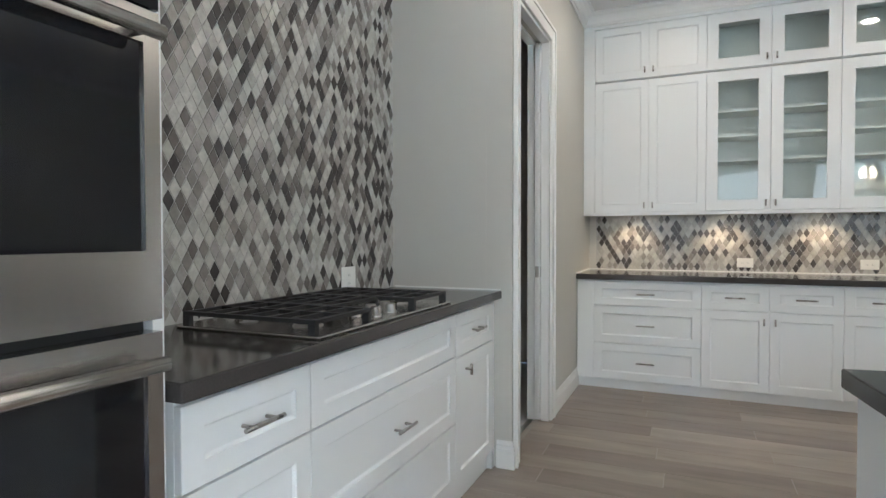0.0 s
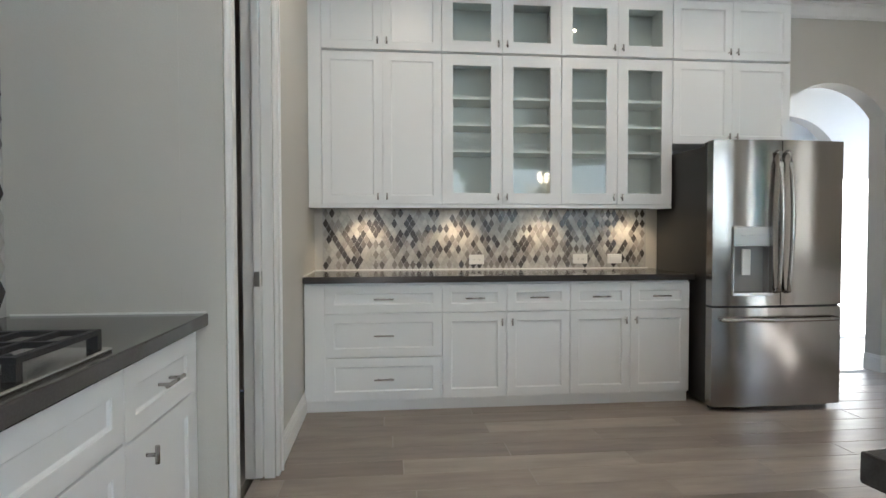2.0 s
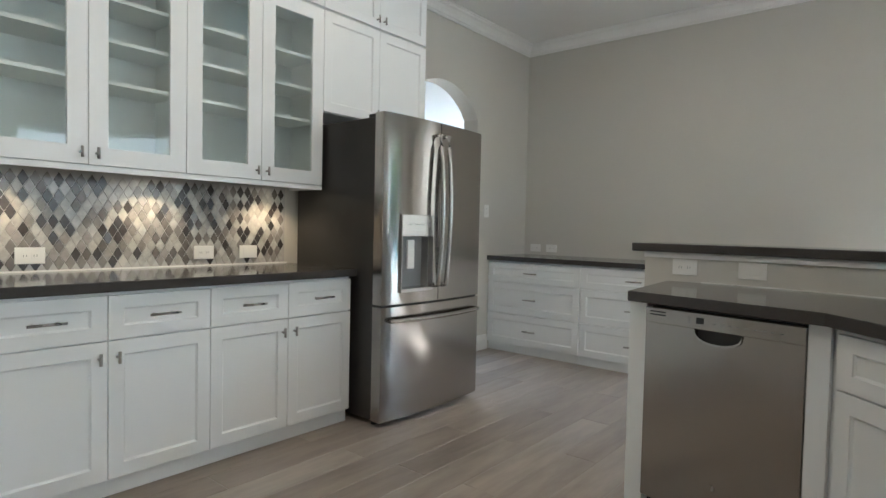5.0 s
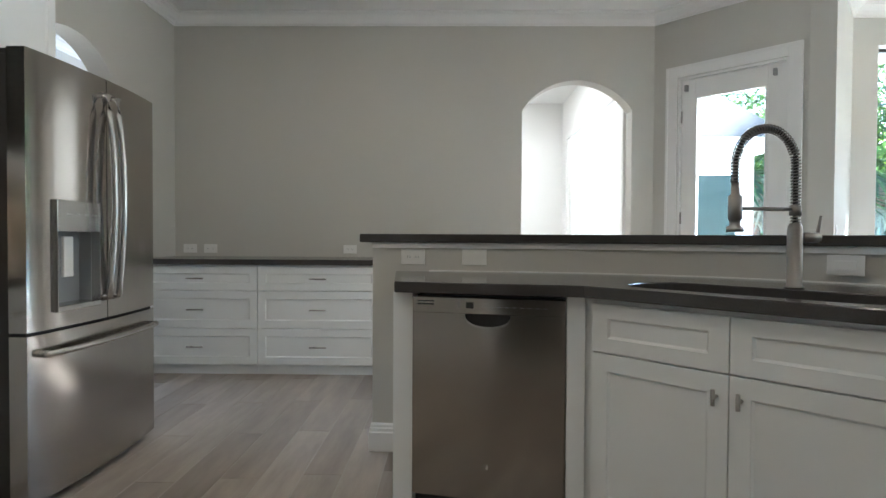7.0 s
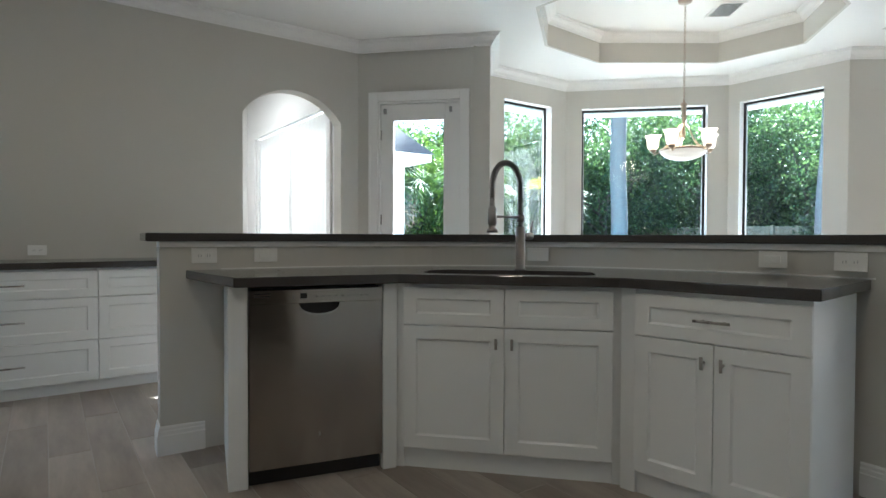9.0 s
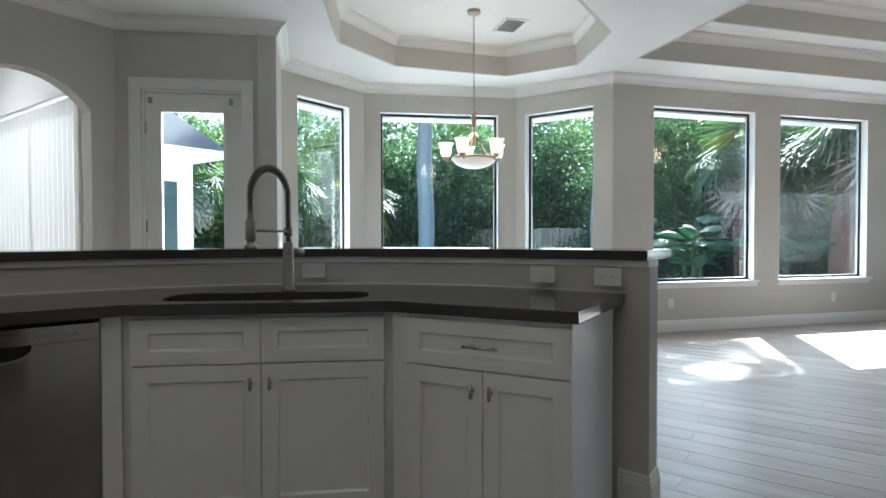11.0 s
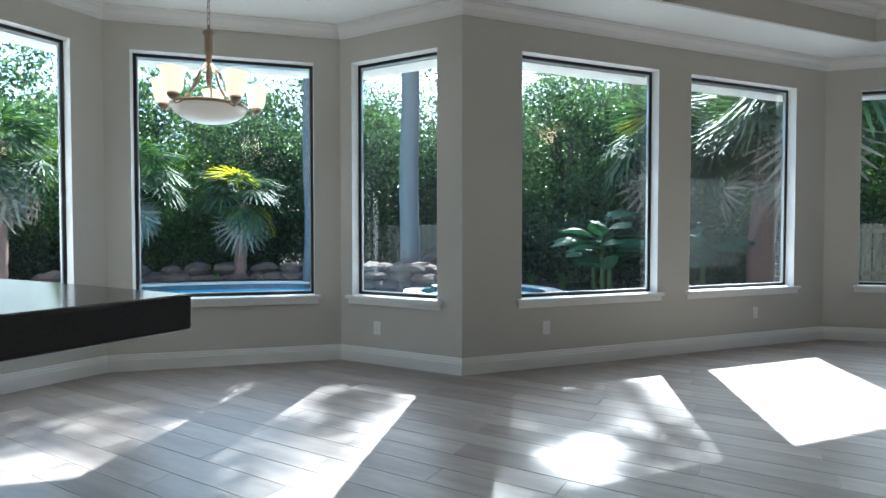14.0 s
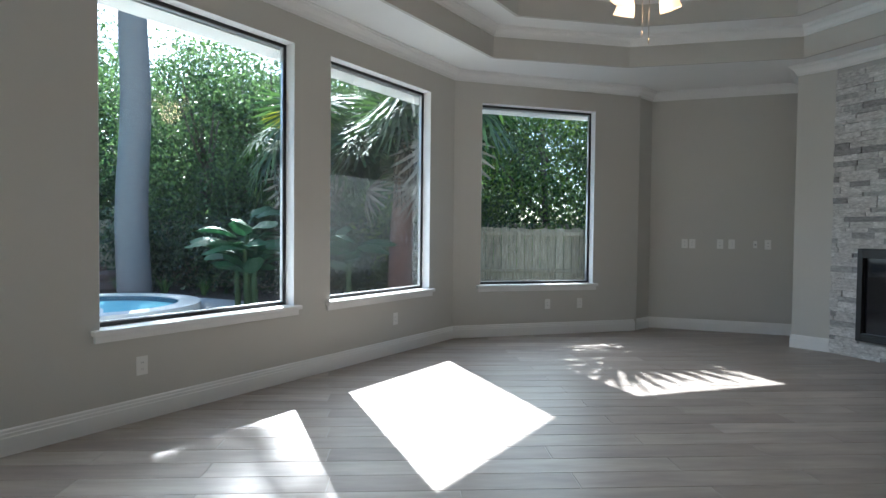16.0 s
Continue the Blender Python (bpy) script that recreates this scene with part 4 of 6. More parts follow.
def double_oven():
    t = thing("double_oven", pose(-0.708, 0.12, 0, 0, 0, 90), "stainless double wall oven with dark glass doors", "oven")
    w = 0.715
    part("body", boxes((0.0, w, 0.02, 0.58, 0.32, 1.86)), BLACKP, t)
    for z0, z1, lo in ((0.36, 1.022, 0.10), (1.045, 1.60, 0.125)):
        r, top = 0.032, (0.045 if lo < 0.12 else 0.06)
        bm = bmesh.new()
        for a, b, u, v in ((0, r, z0, z1), (w - r, w, z0, z1), (r, w - r, z0, z0 + lo), (r, w - r, z1 - top, z1)):
            box(bm, a, b, -0.03, 0.018, u, v)
        bmesh.ops.remove_doubles(bm, verts=bm.verts, dist=0.0001)
        d = part("oven_door", bm, STEELH, t, "brushed stainless door frame")
        part("glass", boxes((r, w - r, -0.024, 0.0, z0 + lo, z1 - top)), BLACKG, d, "dark reflective oven glass")
        bm = bmesh.new()
        cyl(bm, (0.03, -0.075, z1 - 0.05), (w - 0.03, -0.075, z1 - 0.05), 0.014, seg=14)
        for x in (0.06, w - 0.06):
            cyl(bm, (x, -0.03, z1 - 0.05), (x, -0.075, z1 - 0.05), 0.010, seg=10)
        part("handle", bm, STEELH, d, "round stainless bar handle")
    part("control_panel", boxes((0, w, -0.03, 0.018, 1.605, 1.80)), BLACKG, t, "dark glass control panel")


double_oven()
oven_housing = thing("oven_cabinet", pose(-0.712, 0.06, 0, 0, 0, 90), "tall white cabinet that houses the wall ovens", "cabinet")
for nm, row in (("side_panel", (0.782, 0.808, 0.0, 0.588, 0.0, 2.90)), ("side_panel", (0.0, 0.055, 0.0, 0.588, 0.0, 2.90)), ("plinth", (0.055, 0.782, 0.06, 0.588, 0.0, 0.085)), ("carcase", (0.055, 0.782, 0.003, 0.588, 0.085, 0.315)), ("carcase", (0.055, 0.782, 0.003, 0.588, 1.865, 2.90))):
    part(nm, boxes(row, bevel=0.0015), CABW, oven_housing)
part("drawer_front", shaker(0.057, 0.78, 0.09, 0.312), CABW, oven_housing)
for x0, x1 in ((0.057, 0.4175), (0.4195, 0.78)):
    part("door", shaker(x0, x1, 1.87, 2.895), CABW, oven_housing)

# ---- buffet ----
for y in (5.262, 4.312, 3.363):
    cabinet("base_cabinet", pose(4.295, y, 0, 0, 0, -90), 0.948, 0.07, 0.853, 0.62, [("drawer", 0, 0.948, a, b, "bar") for a, b in ZD], "white buffet cabinet with three wide shaker drawers", group="buffet base cabinets", toe=0.07)
tagged(link("countertop", boxes((4.25, 4.927, 2.40, 5.267, 0.855, 0.897), bevel=0.004), QUARTZ), "charcoal quartz countertop on the buffet cabinets", "countertop")


# ---- peninsula ----
built_before = set(bpy.data.objects)


def half_curve(step=0.0, n=40, lead=0.0):
    """The kitchen face of the curved half wall, from its free end by the buffet to its end by the living room; step moves it to the nook side."""
    pts = [(2.54, 3.20 + lead)]
    for i in range(n + 1):
        a = math.pi / 2 * i / n
        pts.append((0.42 + 2.12 * math.cos(a) ** (2 / 2.4), 2.92 - 2.155 * math.sin(a) ** (2 / 2.4)))
    pts = [p for p in pts if p[0] >= 0.56] + [(0.468, pts[-1][1])]
    st = mitre(pts, False)
    out = [(p[0] + s.x * step, p[1] + s.y * step) for p, s in zip(pts, st)]
    # the end by the living room is cut a little askew
    out[-1] = (out[-1][0] + 0.004 + 0.10 * max(step, 0.0), out[-1][1])
    return out


def band(name, s0, s1, z0, z1, material, lead=0.0):
    bm = bmesh.new()
    prism(bm, half_curve(s1, lead=lead) + half_curve(s0, lead=lead)[::-1], z0, z1)
    bmesh.ops.recalc_face_normals(bm, faces=bm.faces)
    return link(name, bm, material)


tagged(band("half_wall", 0.0, 0.13, 0.0, 1.02, WALL), "curved greige half wall behind the sink run", "half wall", "", "structure")
tagged(band("half_wall_cap", -0.012, 0.142, 1.02, 1.048, TRIM), "white cap strip along the half wall", "trim", "", "structure")
bar = band("bar_top", -0.032, 0.40, 1.0485, 1.090, QUARTZ, 0.06)
bv = bar.modifiers.new("soft", "BEVEL")
bv.width, bv.segments, bv.limit_method, bv.angle_limit = 0.005, 2, "ANGLE", radians(50)
tagged(bar, "long curved charcoal quartz bar top", "bar top")
hc = half_curve()
baseboard("baseboard_half_wall", [(2.545, 3.0), hc[0], half_curve(0.13)[0]])
baseboard("baseboard_half_wall_end", [half_curve(0.13)[-1], hc[-1], (hc[-1][0] + 0.13, hc[-1][1])])
baseboard("baseboard_half_wall_nook", half_curve(0.13)[::-1][1:-1][::-1])

I0, I1, I2, I3 = (1.895, 2.985), (1.79, 2.30), (1.145, 1.60), (0.45, 1.44)
SN = Vector((0.735, -0.678))
ST = Vector((-0.678, -0.735))
SC = Vector(I1) + ST * 0.47 + SN * 0.255


def rounded(c, a, b, r, n=6):
    pts = []
    for sx, sy, a0 in ((1, 1, 0), (-1, 1, 90), (-1, -1, 180), (1, -1, 270)):
        for i in range(n + 1):
            th = radians(a0 + 90 * i / n)
            u, v = sx * (a - r) + r * math.cos(th), sy * (b - r) + r * math.sin(th)
            pts.append((c.x + ST.x * u + SN.x * v, c.y + ST.y * u + SN.y * v))
    return pts


back = [p for p in half_curve(-0.001) if p[0] > 0.59 and p[1] < 3.05]
outline = [I0, I1, I2, I3, (0.575, back[-1][1])] + back[::-1] + [(2.538, 3.085)]
sink_loop = rounded(SC, 0.40, 0.165, 0.12)
bm = bmesh.new()
slab(bm, [outline, sink_loop], 0.863, 0.905)
top = link("countertop", bm, QUARTZ)
bv = top.modifiers.new("soft", "BEVEL")
bv.width, bv.segments, bv.limit_method, bv.angle_limit = 0.004, 2, "ANGLE", radians(40)
tagged(top, "angled charcoal quartz countertop round the sink", "countertop")
bm = bmesh.new()
prism(bm, [(p[0], p[1]) for p in half_curve(0.0)[1:-1]] + [(p[0], p[1]) for p in half_curve(-0.008)[1:-1]][::-1], 0.9052, 0.911)
bmesh.ops.recalc_face_normals(bm, faces=bm.faces)
tagged(link("caulk_bead", bm, WHITEP), "pale caulk line along the curved half wall", "caulk", "", "structure")


def sink():
    t = thing("kitchen_sink", pose(SC.x, SC.y, 0), "undermount double-bowl stainless sink", "sink")
    inv = t.matrix_world.inverted()
    for off, half in ((0.19, 0.19), (-0.205, 0.175)):
        bm = bmesh.new()
        c = SC + ST * off
        rims = []
        for z, k in ((0.8625, 1.0), (0.72, 0.98), (0.70, 0.93), (0.695, 0.0)):
            lp = rounded(c, max(half * k, 0.02), max(0.165 * k, 0.02), 0.11 if k > 0 else 0.015)
            rims.append([bm.verts.new(inv @ Vector((x, y, z))) for x, y in lp])
        for a, b in zip(rims, rims[1:]):
            for i in range(len(a)):
                bm.faces.new((a[i], a[(i + 1) % len(a)], b[(i + 1) % len(a)], b[i])).smooth = True
        bm.faces.new(rims[-1])
        part("bowl", bm, STEELH, t, "brushed stainless bowl")
    bm = bmesh.new()
    slab(bm, [[tuple((inv @ Vector((x, y, 0))).xy) for x, y in rounded(SC, 0.43, 0.195, 0.14)]] + [[tuple((inv @ Vector((x, y, 0))).xy) for x, y in rounded(SC + ST * o, h, 0.165, 0.11)] for o, h in ((0.19, 0.19), (-0.205, 0.175))], 0.858, 0.8625)
    part("rim", bm, STEELH, t)


sink()


def faucet():
    t = thing("kitchen_faucet", pose(1.80, 1.595, 0.905), "tall dark steel spring pull-down faucet", "faucet")
    bm = bmesh.new()
    lathe(bm, [(0.0, 0.0), (0.030, 0.0), (0.030, 0.006), (0.024, 0.010), (0.024, 0.20), (0.021, 0.215), (0.016, 0.225), (0.0, 0.225)])
    part("base", bm, FAUCETM, t, "dark brushed steel upright")
    path = [(0, 0, 0.22 + 0.2 * i / 10) for i in range(11)]
    path += [(-0.028 * (1 - math.cos(math.pi * i / 24)), 0.11 * (1 - math.cos(math.pi * i / 24)), 0.42 + 0.125 * math.sin(math.pi * i / 24)) for i in range(1, 25)]
    path += [(-0.056, 0.22, 0.42 - 0.06 * i / 4) for i in range(1, 5)]
    bm = bmesh.new()
    tube(bm, path, 0.0085, 10)
    part("hose", bm, DARKP, t, "dark hose inside the spring")
    bm = bmesh.new()
    ps = [Vector(p) for p in path]
    ln = [0.0]
    for a, b in zip(ps, ps[1:]):
        ln.append(ln[-1] + (b - a).length)
    turns, per = int(ln[-1] / 0.0105), 9
    helix = []
    for k in range(turns * per + 1):
        s = ln[-1] * k / (turns * per)
        i = max(j for j in range(len(ln)) if ln[j] <= s + 1e-9)
        i = min(i, len(ps) - 2)
        f = (s - ln[i]) / (ln[i + 1] - ln[i])
        c = ps[i].lerp(ps[i + 1], f)
        d = (ps[i + 1] - ps[i]).normalized()
        e1 = Vector((1, 0.25, 0)).normalized()
        e1 = (e1 - d * e1.dot(d)).normalized()
        e2 = d.cross(e1)
        th = 2 * math.pi * k / per
        helix.append(c + e1 * (0.0145 * math.cos(th)) + e2 * (0.0145 * math.sin(th)))
    tube(bm, helix, 0.0026, 5)
    part("spring", bm, FAUCETM, t, "open coil spring")
    bm = bmesh.new()
    lathe(bm, [(0.0, 0.36), (0.012, 0.36), (0.014, 0.335), (0.014, 0.318), (0.022, 0.314), (0.022, 0.235), (0.017, 0.23), (0.017, 0.215), (0.027, 0.208), (0.027, 0.192), (0.0, 0.192)], at=(-0.056, 0.22, 0))
    part("spray_head", bm, FAUCETM, t)
    bm = bmesh.new()
    cyl(bm, (0, 0, 0.272), (-0.056, 0.22, 0.272), 0.0065)
    lathe(bm, [(0.010, 0.25), (0.019, 0.25), (0.019, 0.285), (0.010, 0.285)])
    part("docking_arm", bm, FAUCETM, t)
    bm = bmesh.new()
    cyl(bm, (0, -0.02, 0.175), (0.012, -0.082, 0.175), 0.018)
    cyl(bm, (0.012, -0.078, 0.18), (0.016, -0.092, 0.25), 0.006, 0.0045)
    part("lever", bm, FAUCETM, t)


faucet()


def seg_pose(p, q, inset):
    m = along(p, q)
    return m @ pose(0, inset, 0)


# dishwasher bay
MA = seg_pose(I0, I1, 0.055)
bay = 0.693
tagged(link("end_panel", boxes((-0.022, 0.056, 0.0, 0.60, 0.0, 0.861), bevel=0.002), CABW), "white end panel of the peninsula beside the dishwasher", "cabinet panel").matrix_world = MA


def dishwasher():
    t = thing("dishwasher", MA @ pose(0.06, -0.012, 0), "built-in stainless dishwasher with pocket handle", "dishwasher")
    w = 0.572
    part("tub", boxes((0.01, w - 0.01, 0.03, 0.56, 0.08, 0.85)), BLACKP, t)
    part("toe_panel", boxes((0.0, w, 0.05, 0.06, 0.0, 0.075)), BLACKP, t, "black recessed toe panel")
    px0, px1, pz0, pz1 = 0.205, 0.375, 0.735, 0.785
    d = part("door", boxes((0, w, 0.0, 0.028, 0.078, pz0), (0, px0, 0.0, 0.028, pz0, pz1), (px1, w, 0.0, 0.028, pz0, pz1)), STEEL, t, "brushed stainless door")
    part("control_panel", boxes((0, w, -0.003, 0.028, pz1, 0.846), bevel=0.002), STEEL, t, "steel control strip")
    bm = bmesh.new()
    n = 14
    for i in range(n):
        a0, a1 = math.pi * i / n, math.pi * (i + 1) / n
        c, hw, hh = (px0 + px1) / 2, (px1 - px0) / 2, 0.046
        vs = [(c - hw * math.cos(a), y, pz1 - hh * math.sin(a) ** 0.8 if math.sin(a) > 1e-6 else pz1) for y in (-0.008, 0.004) for a in (a0, a1)]
        v = [bm.verts.new(p) for p in vs]
        bm.faces.new((v[0], v[1], v[3], v[2]))
        w0 = [bm.verts.new((p[0], p[1], p[2] - 0.009)) for p in vs]
        bm.faces.new((w0[0], w0[1], v[1], v[0]))
        bm.faces.new((w0[2], w0[3], w0[1], w0[0]))
    bmesh.ops.remove_doubles(bm, verts=bm.verts, dist=0.0002)
    part("pocket_lip", bm, STEELH, d, "curved steel lip of the pocket handle")
    part("pocket", boxes((px0, px1, 0.02, 0.027, pz0, pz1)), BLACKP, d, "dark pocket handle recess")
    bm = bmesh.new()
    for sgn in (-1, 1):
        for i in range(n // 2):
            a0, a1 = math.pi / 2 * i / (n // 2), math.pi / 2 * (i + 1) / (n // 2)
            xa, xb = [c + sgn * hw * math.cos(a) for a in (a0, a1)]
            za, zb = [pz1 - hh * math.sin(a) ** 0.8 for a in (a0, a1)]
            v = [bm.verts.new(p) for p in ((xa, 0.0005, za - 0.003), (xb, 0.0005, zb - 0.003), (xb, 0.0005, pz0), (xa, 0.0005, pz0))]
            bm.faces.new(v)
    part("pocket_corner", bm, STEEL, d)
    part("vent_slot", boxes((0.02, 0.085, -0.0045, -0.0028, 0.828, 0.833), (0.02, 0.085, -0.0045, -0.0028, 0.816, 0.821)), BLACKP, t)
    part("display", boxes((0.208, 0.236, -0.0045, -0.0028, 0.806, 0.829)), BLACKG, t, "small black display")
    part("button_mark", boxes(*[(0.175, 0.186, -0.0042, -0.0028, 0.806 + 0.007 * i, 0.808 + 0.007 * i) for i in range(4)], *[(0.27 + 0.028 * i, 0.282 + 0.028 * i, -0.0042, -0.0028, 0.812, 0.8145) for i in range(9)]), GREYP, t)
    bm = bmesh.new()
    cyl(bm, (w / 2 - 0.005, -0.002, 0.205), (w / 2 - 0.005, 0.001, 0.205), 0.014, seg=20)
    part("badge", bm, NICKEL, t, "round metal badge")


dishwasher()
tagged(link("cabinet_filler", boxes((0.636, 0.70, -0.012, 0.03, 0.0, 0.861), bevel=0.002), CABW), "white filler between dishwasher and sink cabinet", "cabinet trim").matrix_world = MA

MB = seg_pose(I1, I2, 0.055)
LB = (Vector(I2) - Vector(I1)).length
x0 = 0.012
w = LB - 0.03
h = w / 2
cabinet("sink_cabinet", MB @ pose(x0, 0, 0), w, 0.10, 0.66, 0.50,
        [("drawer", 0.0, h, 0.672, 0.845, None), ("drawer", h, w, 0.672, 0.845, None), ("door", 0.0, h, 0.10, 0.669, (h - 0.035, 0.60)), ("door", h, w, 0.10, 0.669, (h + 0.035, 0.60))], "white sink cabinet with two false fronts over two doors", "cabinet", "peninsula cabinets", toe=0.10)
for u, v in ((-0.06, 0.0115), (LB - 0.0175, LB + 0.05)):
    tagged(link("cabinet_filler", boxes((u, v, 0.004, 0.022, 0.0, 0.861)), CABW), "white angled corner filler beside the sink cabinet", "cabinet trim").matrix_world = MB
tagged(link("cabinet_rail", boxes((0.012, LB - 0.018, 0.0, 0.018, 0.66, 0.861)), CABW), "white top rail behind the false fronts", "cabinet trim").matrix_world = MB
MC = seg_pose(I2, I3, 0.035)
LC = (Vector(I3) - Vector(I2)).length
tagged(link("cabinet_filler", boxes((-0.008, 0.058, 0.0, 0.04, 0.0, 0.861)), CABW), "white angled corner filler", "cabinet trim").matrix_world = MC
w = LC - 0.085
h = w / 2
cabinet("base_cabinet", MC @ pose(0.06, 0, 0), w, 0.10, 0.861, 0.52, [("drawer", 0, w, 0.672, 0.845, "bar"), ("door", 0, h, 0.10, 0.669, (h - 0.035, 0.60)), ("door", h, w, 0.10, 0.669, (h + 0.035, 0.60))], "white base cabinet with one drawer over two doors", "cabinet", "peninsula cabinets", toe=0.10)
bm = bmesh.new()
e0, e1 = MC @ Vector((LC - 0.025, -0.012, 0)), Vector((0.60, 0.835, 0))
box(bm, 0, (e1 - e0).length, 0.0, 0.018, 0.0, 0.861, along(e0.xy, e1.xy))
tagged(link("end_panel", bm, CABW), "white end panel of the peninsula by the living room", "cabinet panel")


# the whole peninsula is drawn square above and then set at its true place and turn
PEN = pose(1.497, 2.134, 0, 0, 0, -3.8) @ Matrix.Diagonal((1.015, 1.015, 1.0, 1.0)) @ pose(-1.378, -2.062, 0)
for ob in list(bpy.data.objects):
    if ob not in built_before and ob.parent is None:
        ob.matrix_world = PEN @ ob.matrix_world


# ---- outlets and switches ----
def outlet(m, kind="double", group="outlets"):
    """A plate on a wall: x along it, y into the room."""
    wide, high = {"double": (0.118, 0.076), "rocker": (0.118, 0.076), "upright": (0.072, 0.118), "square": (0.118, 0.118)}[kind]
    t = thing("wall_outlet" if kind in ("double", "upright", "square") else "wall_switch", m, "white plastic plate with two sockets" if kind != "rocker" else "white plastic plate with a rocker switch", "outlet" if kind != "rocker" else "switch", group)
    part("plate", boxes((-wide / 2, wide / 2, 0.0005, 0.006, -high / 2, high / 2), bevel=0.002), WHITEP, t)
    if kind == "rocker":
        part("rocker", boxes((-0.034, 0.034, 0.006, 0.009, -0.017, 0.017), bevel=0.001), WHITEP, t)
    else:
        for k in (-1, 1):
            dx, dz = (0.02 * k, 0) if wide > high else (0, 0.02 * k)
            part("socket", boxes((dx - 0.015, dx + 0.015, 0.006, 0.0075, dz - 0.015, dz + 0.015), bevel=0.0006), WHITEP, t)
            part("slot", boxes((dx - 0.007, dx - 0.0045, 0.0075, 0.0079, dz - 0.006, dz + 0.005), (dx + 0.0045, dx + 0.007, 0.0075, 0.0079, dz - 0.006, dz + 0.005)), GREYP, t)
    return t


for x, k in ((0.615, "double"), (1.442, "double"), (1.722, "rocker")):
    outlet(pose(x, 5.258, 0.975, 0, 0, 180), k)
outlet(pose(-1.297, 2.40, 0.99, 0, 0, -90), "square")
for y in (5.135, 4.952, 3.71):
    outlet(pose(4.93, y, 0.965, 0, 0, 90), "double")
outlet(pose(4.226, 5.27, 1.316, 0, 0, 180), "upright")
st = half_curve()
for x, y, k in ((2.54, 3.0, "double"), (2.535, 2.70, "rocker"), (1.981, 1.321, "rocker"), (0.927, 0.849, "rocker"), (0.628, 0.8235, "double")):
    i = min(range(len(st) - 1), key=lambda j: (Vector(st[j]) - Vector((x, y))).length)
    a, b = st[max(i - 1, 0)], st[min(i + 1, len(st) - 1)]
    ang = math.degrees(math.atan2(b[1] - a[1], b[0] - a[0])) + 180
    outlet(PEN @ pose(x, y, 0.977, 0, 0, ang), k)


# ---- lamps ----
def chandelier():
    t = thing("chandelier", pose(2.829, -1.33, 0.03), "five-arm bronze chandelier with lit alabaster glass shades", "chandelier")
    bm = bmesh.new()
    lathe(bm, [(0.0, 3.27), (0.055, 3.272), (0.065, 3.29), (0.065, 3.307)])
    part("canopy", bm, BRONZE, t)
    n = 26
    for i in range(n):
        bm = bmesh.new()
        z = 2.36 + (3.265 - 2.36) * (i + 0.5) / n
        pts = []
        for k in range(13):
            a = 2 * math.pi * k / 12
            u, v = 0.009 * math.cos(a), 0.0235 * math.sin(a)
            pts.append((u, 0, z + v) if i % 2 else (0, u, z + v))
        tube(bm, pts, 0.0022, 5)
        part("chain_link", bm, BRONZE, t)
    bm = bmesh.new()
    lathe(bm, [(0.0, 2.365), (0.008, 2.36), (0.010, 2.335), (0.030, 2.325), (0.036, 2.31), (0.024, 2.295), (0.024, 2.21), (0.030, 2.20), (0.018, 2.185), (0.012, 2.10), (0.020, 2.05), (0.012, 2.0), (0.0, 1.99)])
    part("hub", bm, BRONZE, t)
    bm = bmesh.new()
    lathe(bm, [(0.208, 1.872), (0.217, 1.872), (0.219, 1.888), (0.208, 1.893)], 40)
    part("bowl_ring", bm, BRONZE, t)
    bm = bmesh.new()
    lathe(bm, [(0.0, 1.782)] + [(0.21 * math.sin(a), 1.882 - 0.10 * math.cos(a)) for a in [math.pi / 2 * i / 10 for i in range(1, 11)]] + [(0.206, 1.882)], 40)
    part("bowl", bm, BOWLG, t, "pale alabaster glass bowl, lit")
    for i in range(5):
        a = 2 * math.pi * i / 5 + 0.5
        c, s = math.cos(a), math.sin(a)
        bm = bmesh.new()
        pts = [(0.02 * c, 0.02 * s, 2.13), (0.06 * c, 0.06 * s, 2.08), (0.11 * c, 0.11 * s, 1.98), (0.165 * c, 0.165 * s, 1.915), (0.222 * c, 0.222 * s, 1.868), (0.26 * c, 0.26 * s, 1.852), (0.275 * c, 0.275 * s, 1.88)]
        tube(bm, pts, 0.007, 8)
        lathe(bm, [(0.0, 1.866), (0.018, 1.869), (0.032, 1.889), (0.030, 1.904), (0.0, 1.906)], 16, (0.275 * c, 0.275 * s, 0))
        arm = part("arm", bm, BRONZE, t)
        bm = bmesh.new()
        lathe(bm, [(0.022, 1.902), (0.042, 1.910), (0.053, 1.938), (0.056, 1.985), (0.063, 2.015), (0.077, 2.033), (0.077, 2.036), (0.061, 2.02), (0.053, 1.985), (0.049, 1.938), (0.038, 1.915)], 24, (0.275 * c, 0.275 * s, 0))
        part("shade", bm, SHADEG, arm, "flared alabaster glass shade, lit")
    lamp("chandelier_lamp", "POINT", (2.829, -1.33, 2.20), 1.5, (1.0, 0.78, 0.52), 0.12)


chandelier()


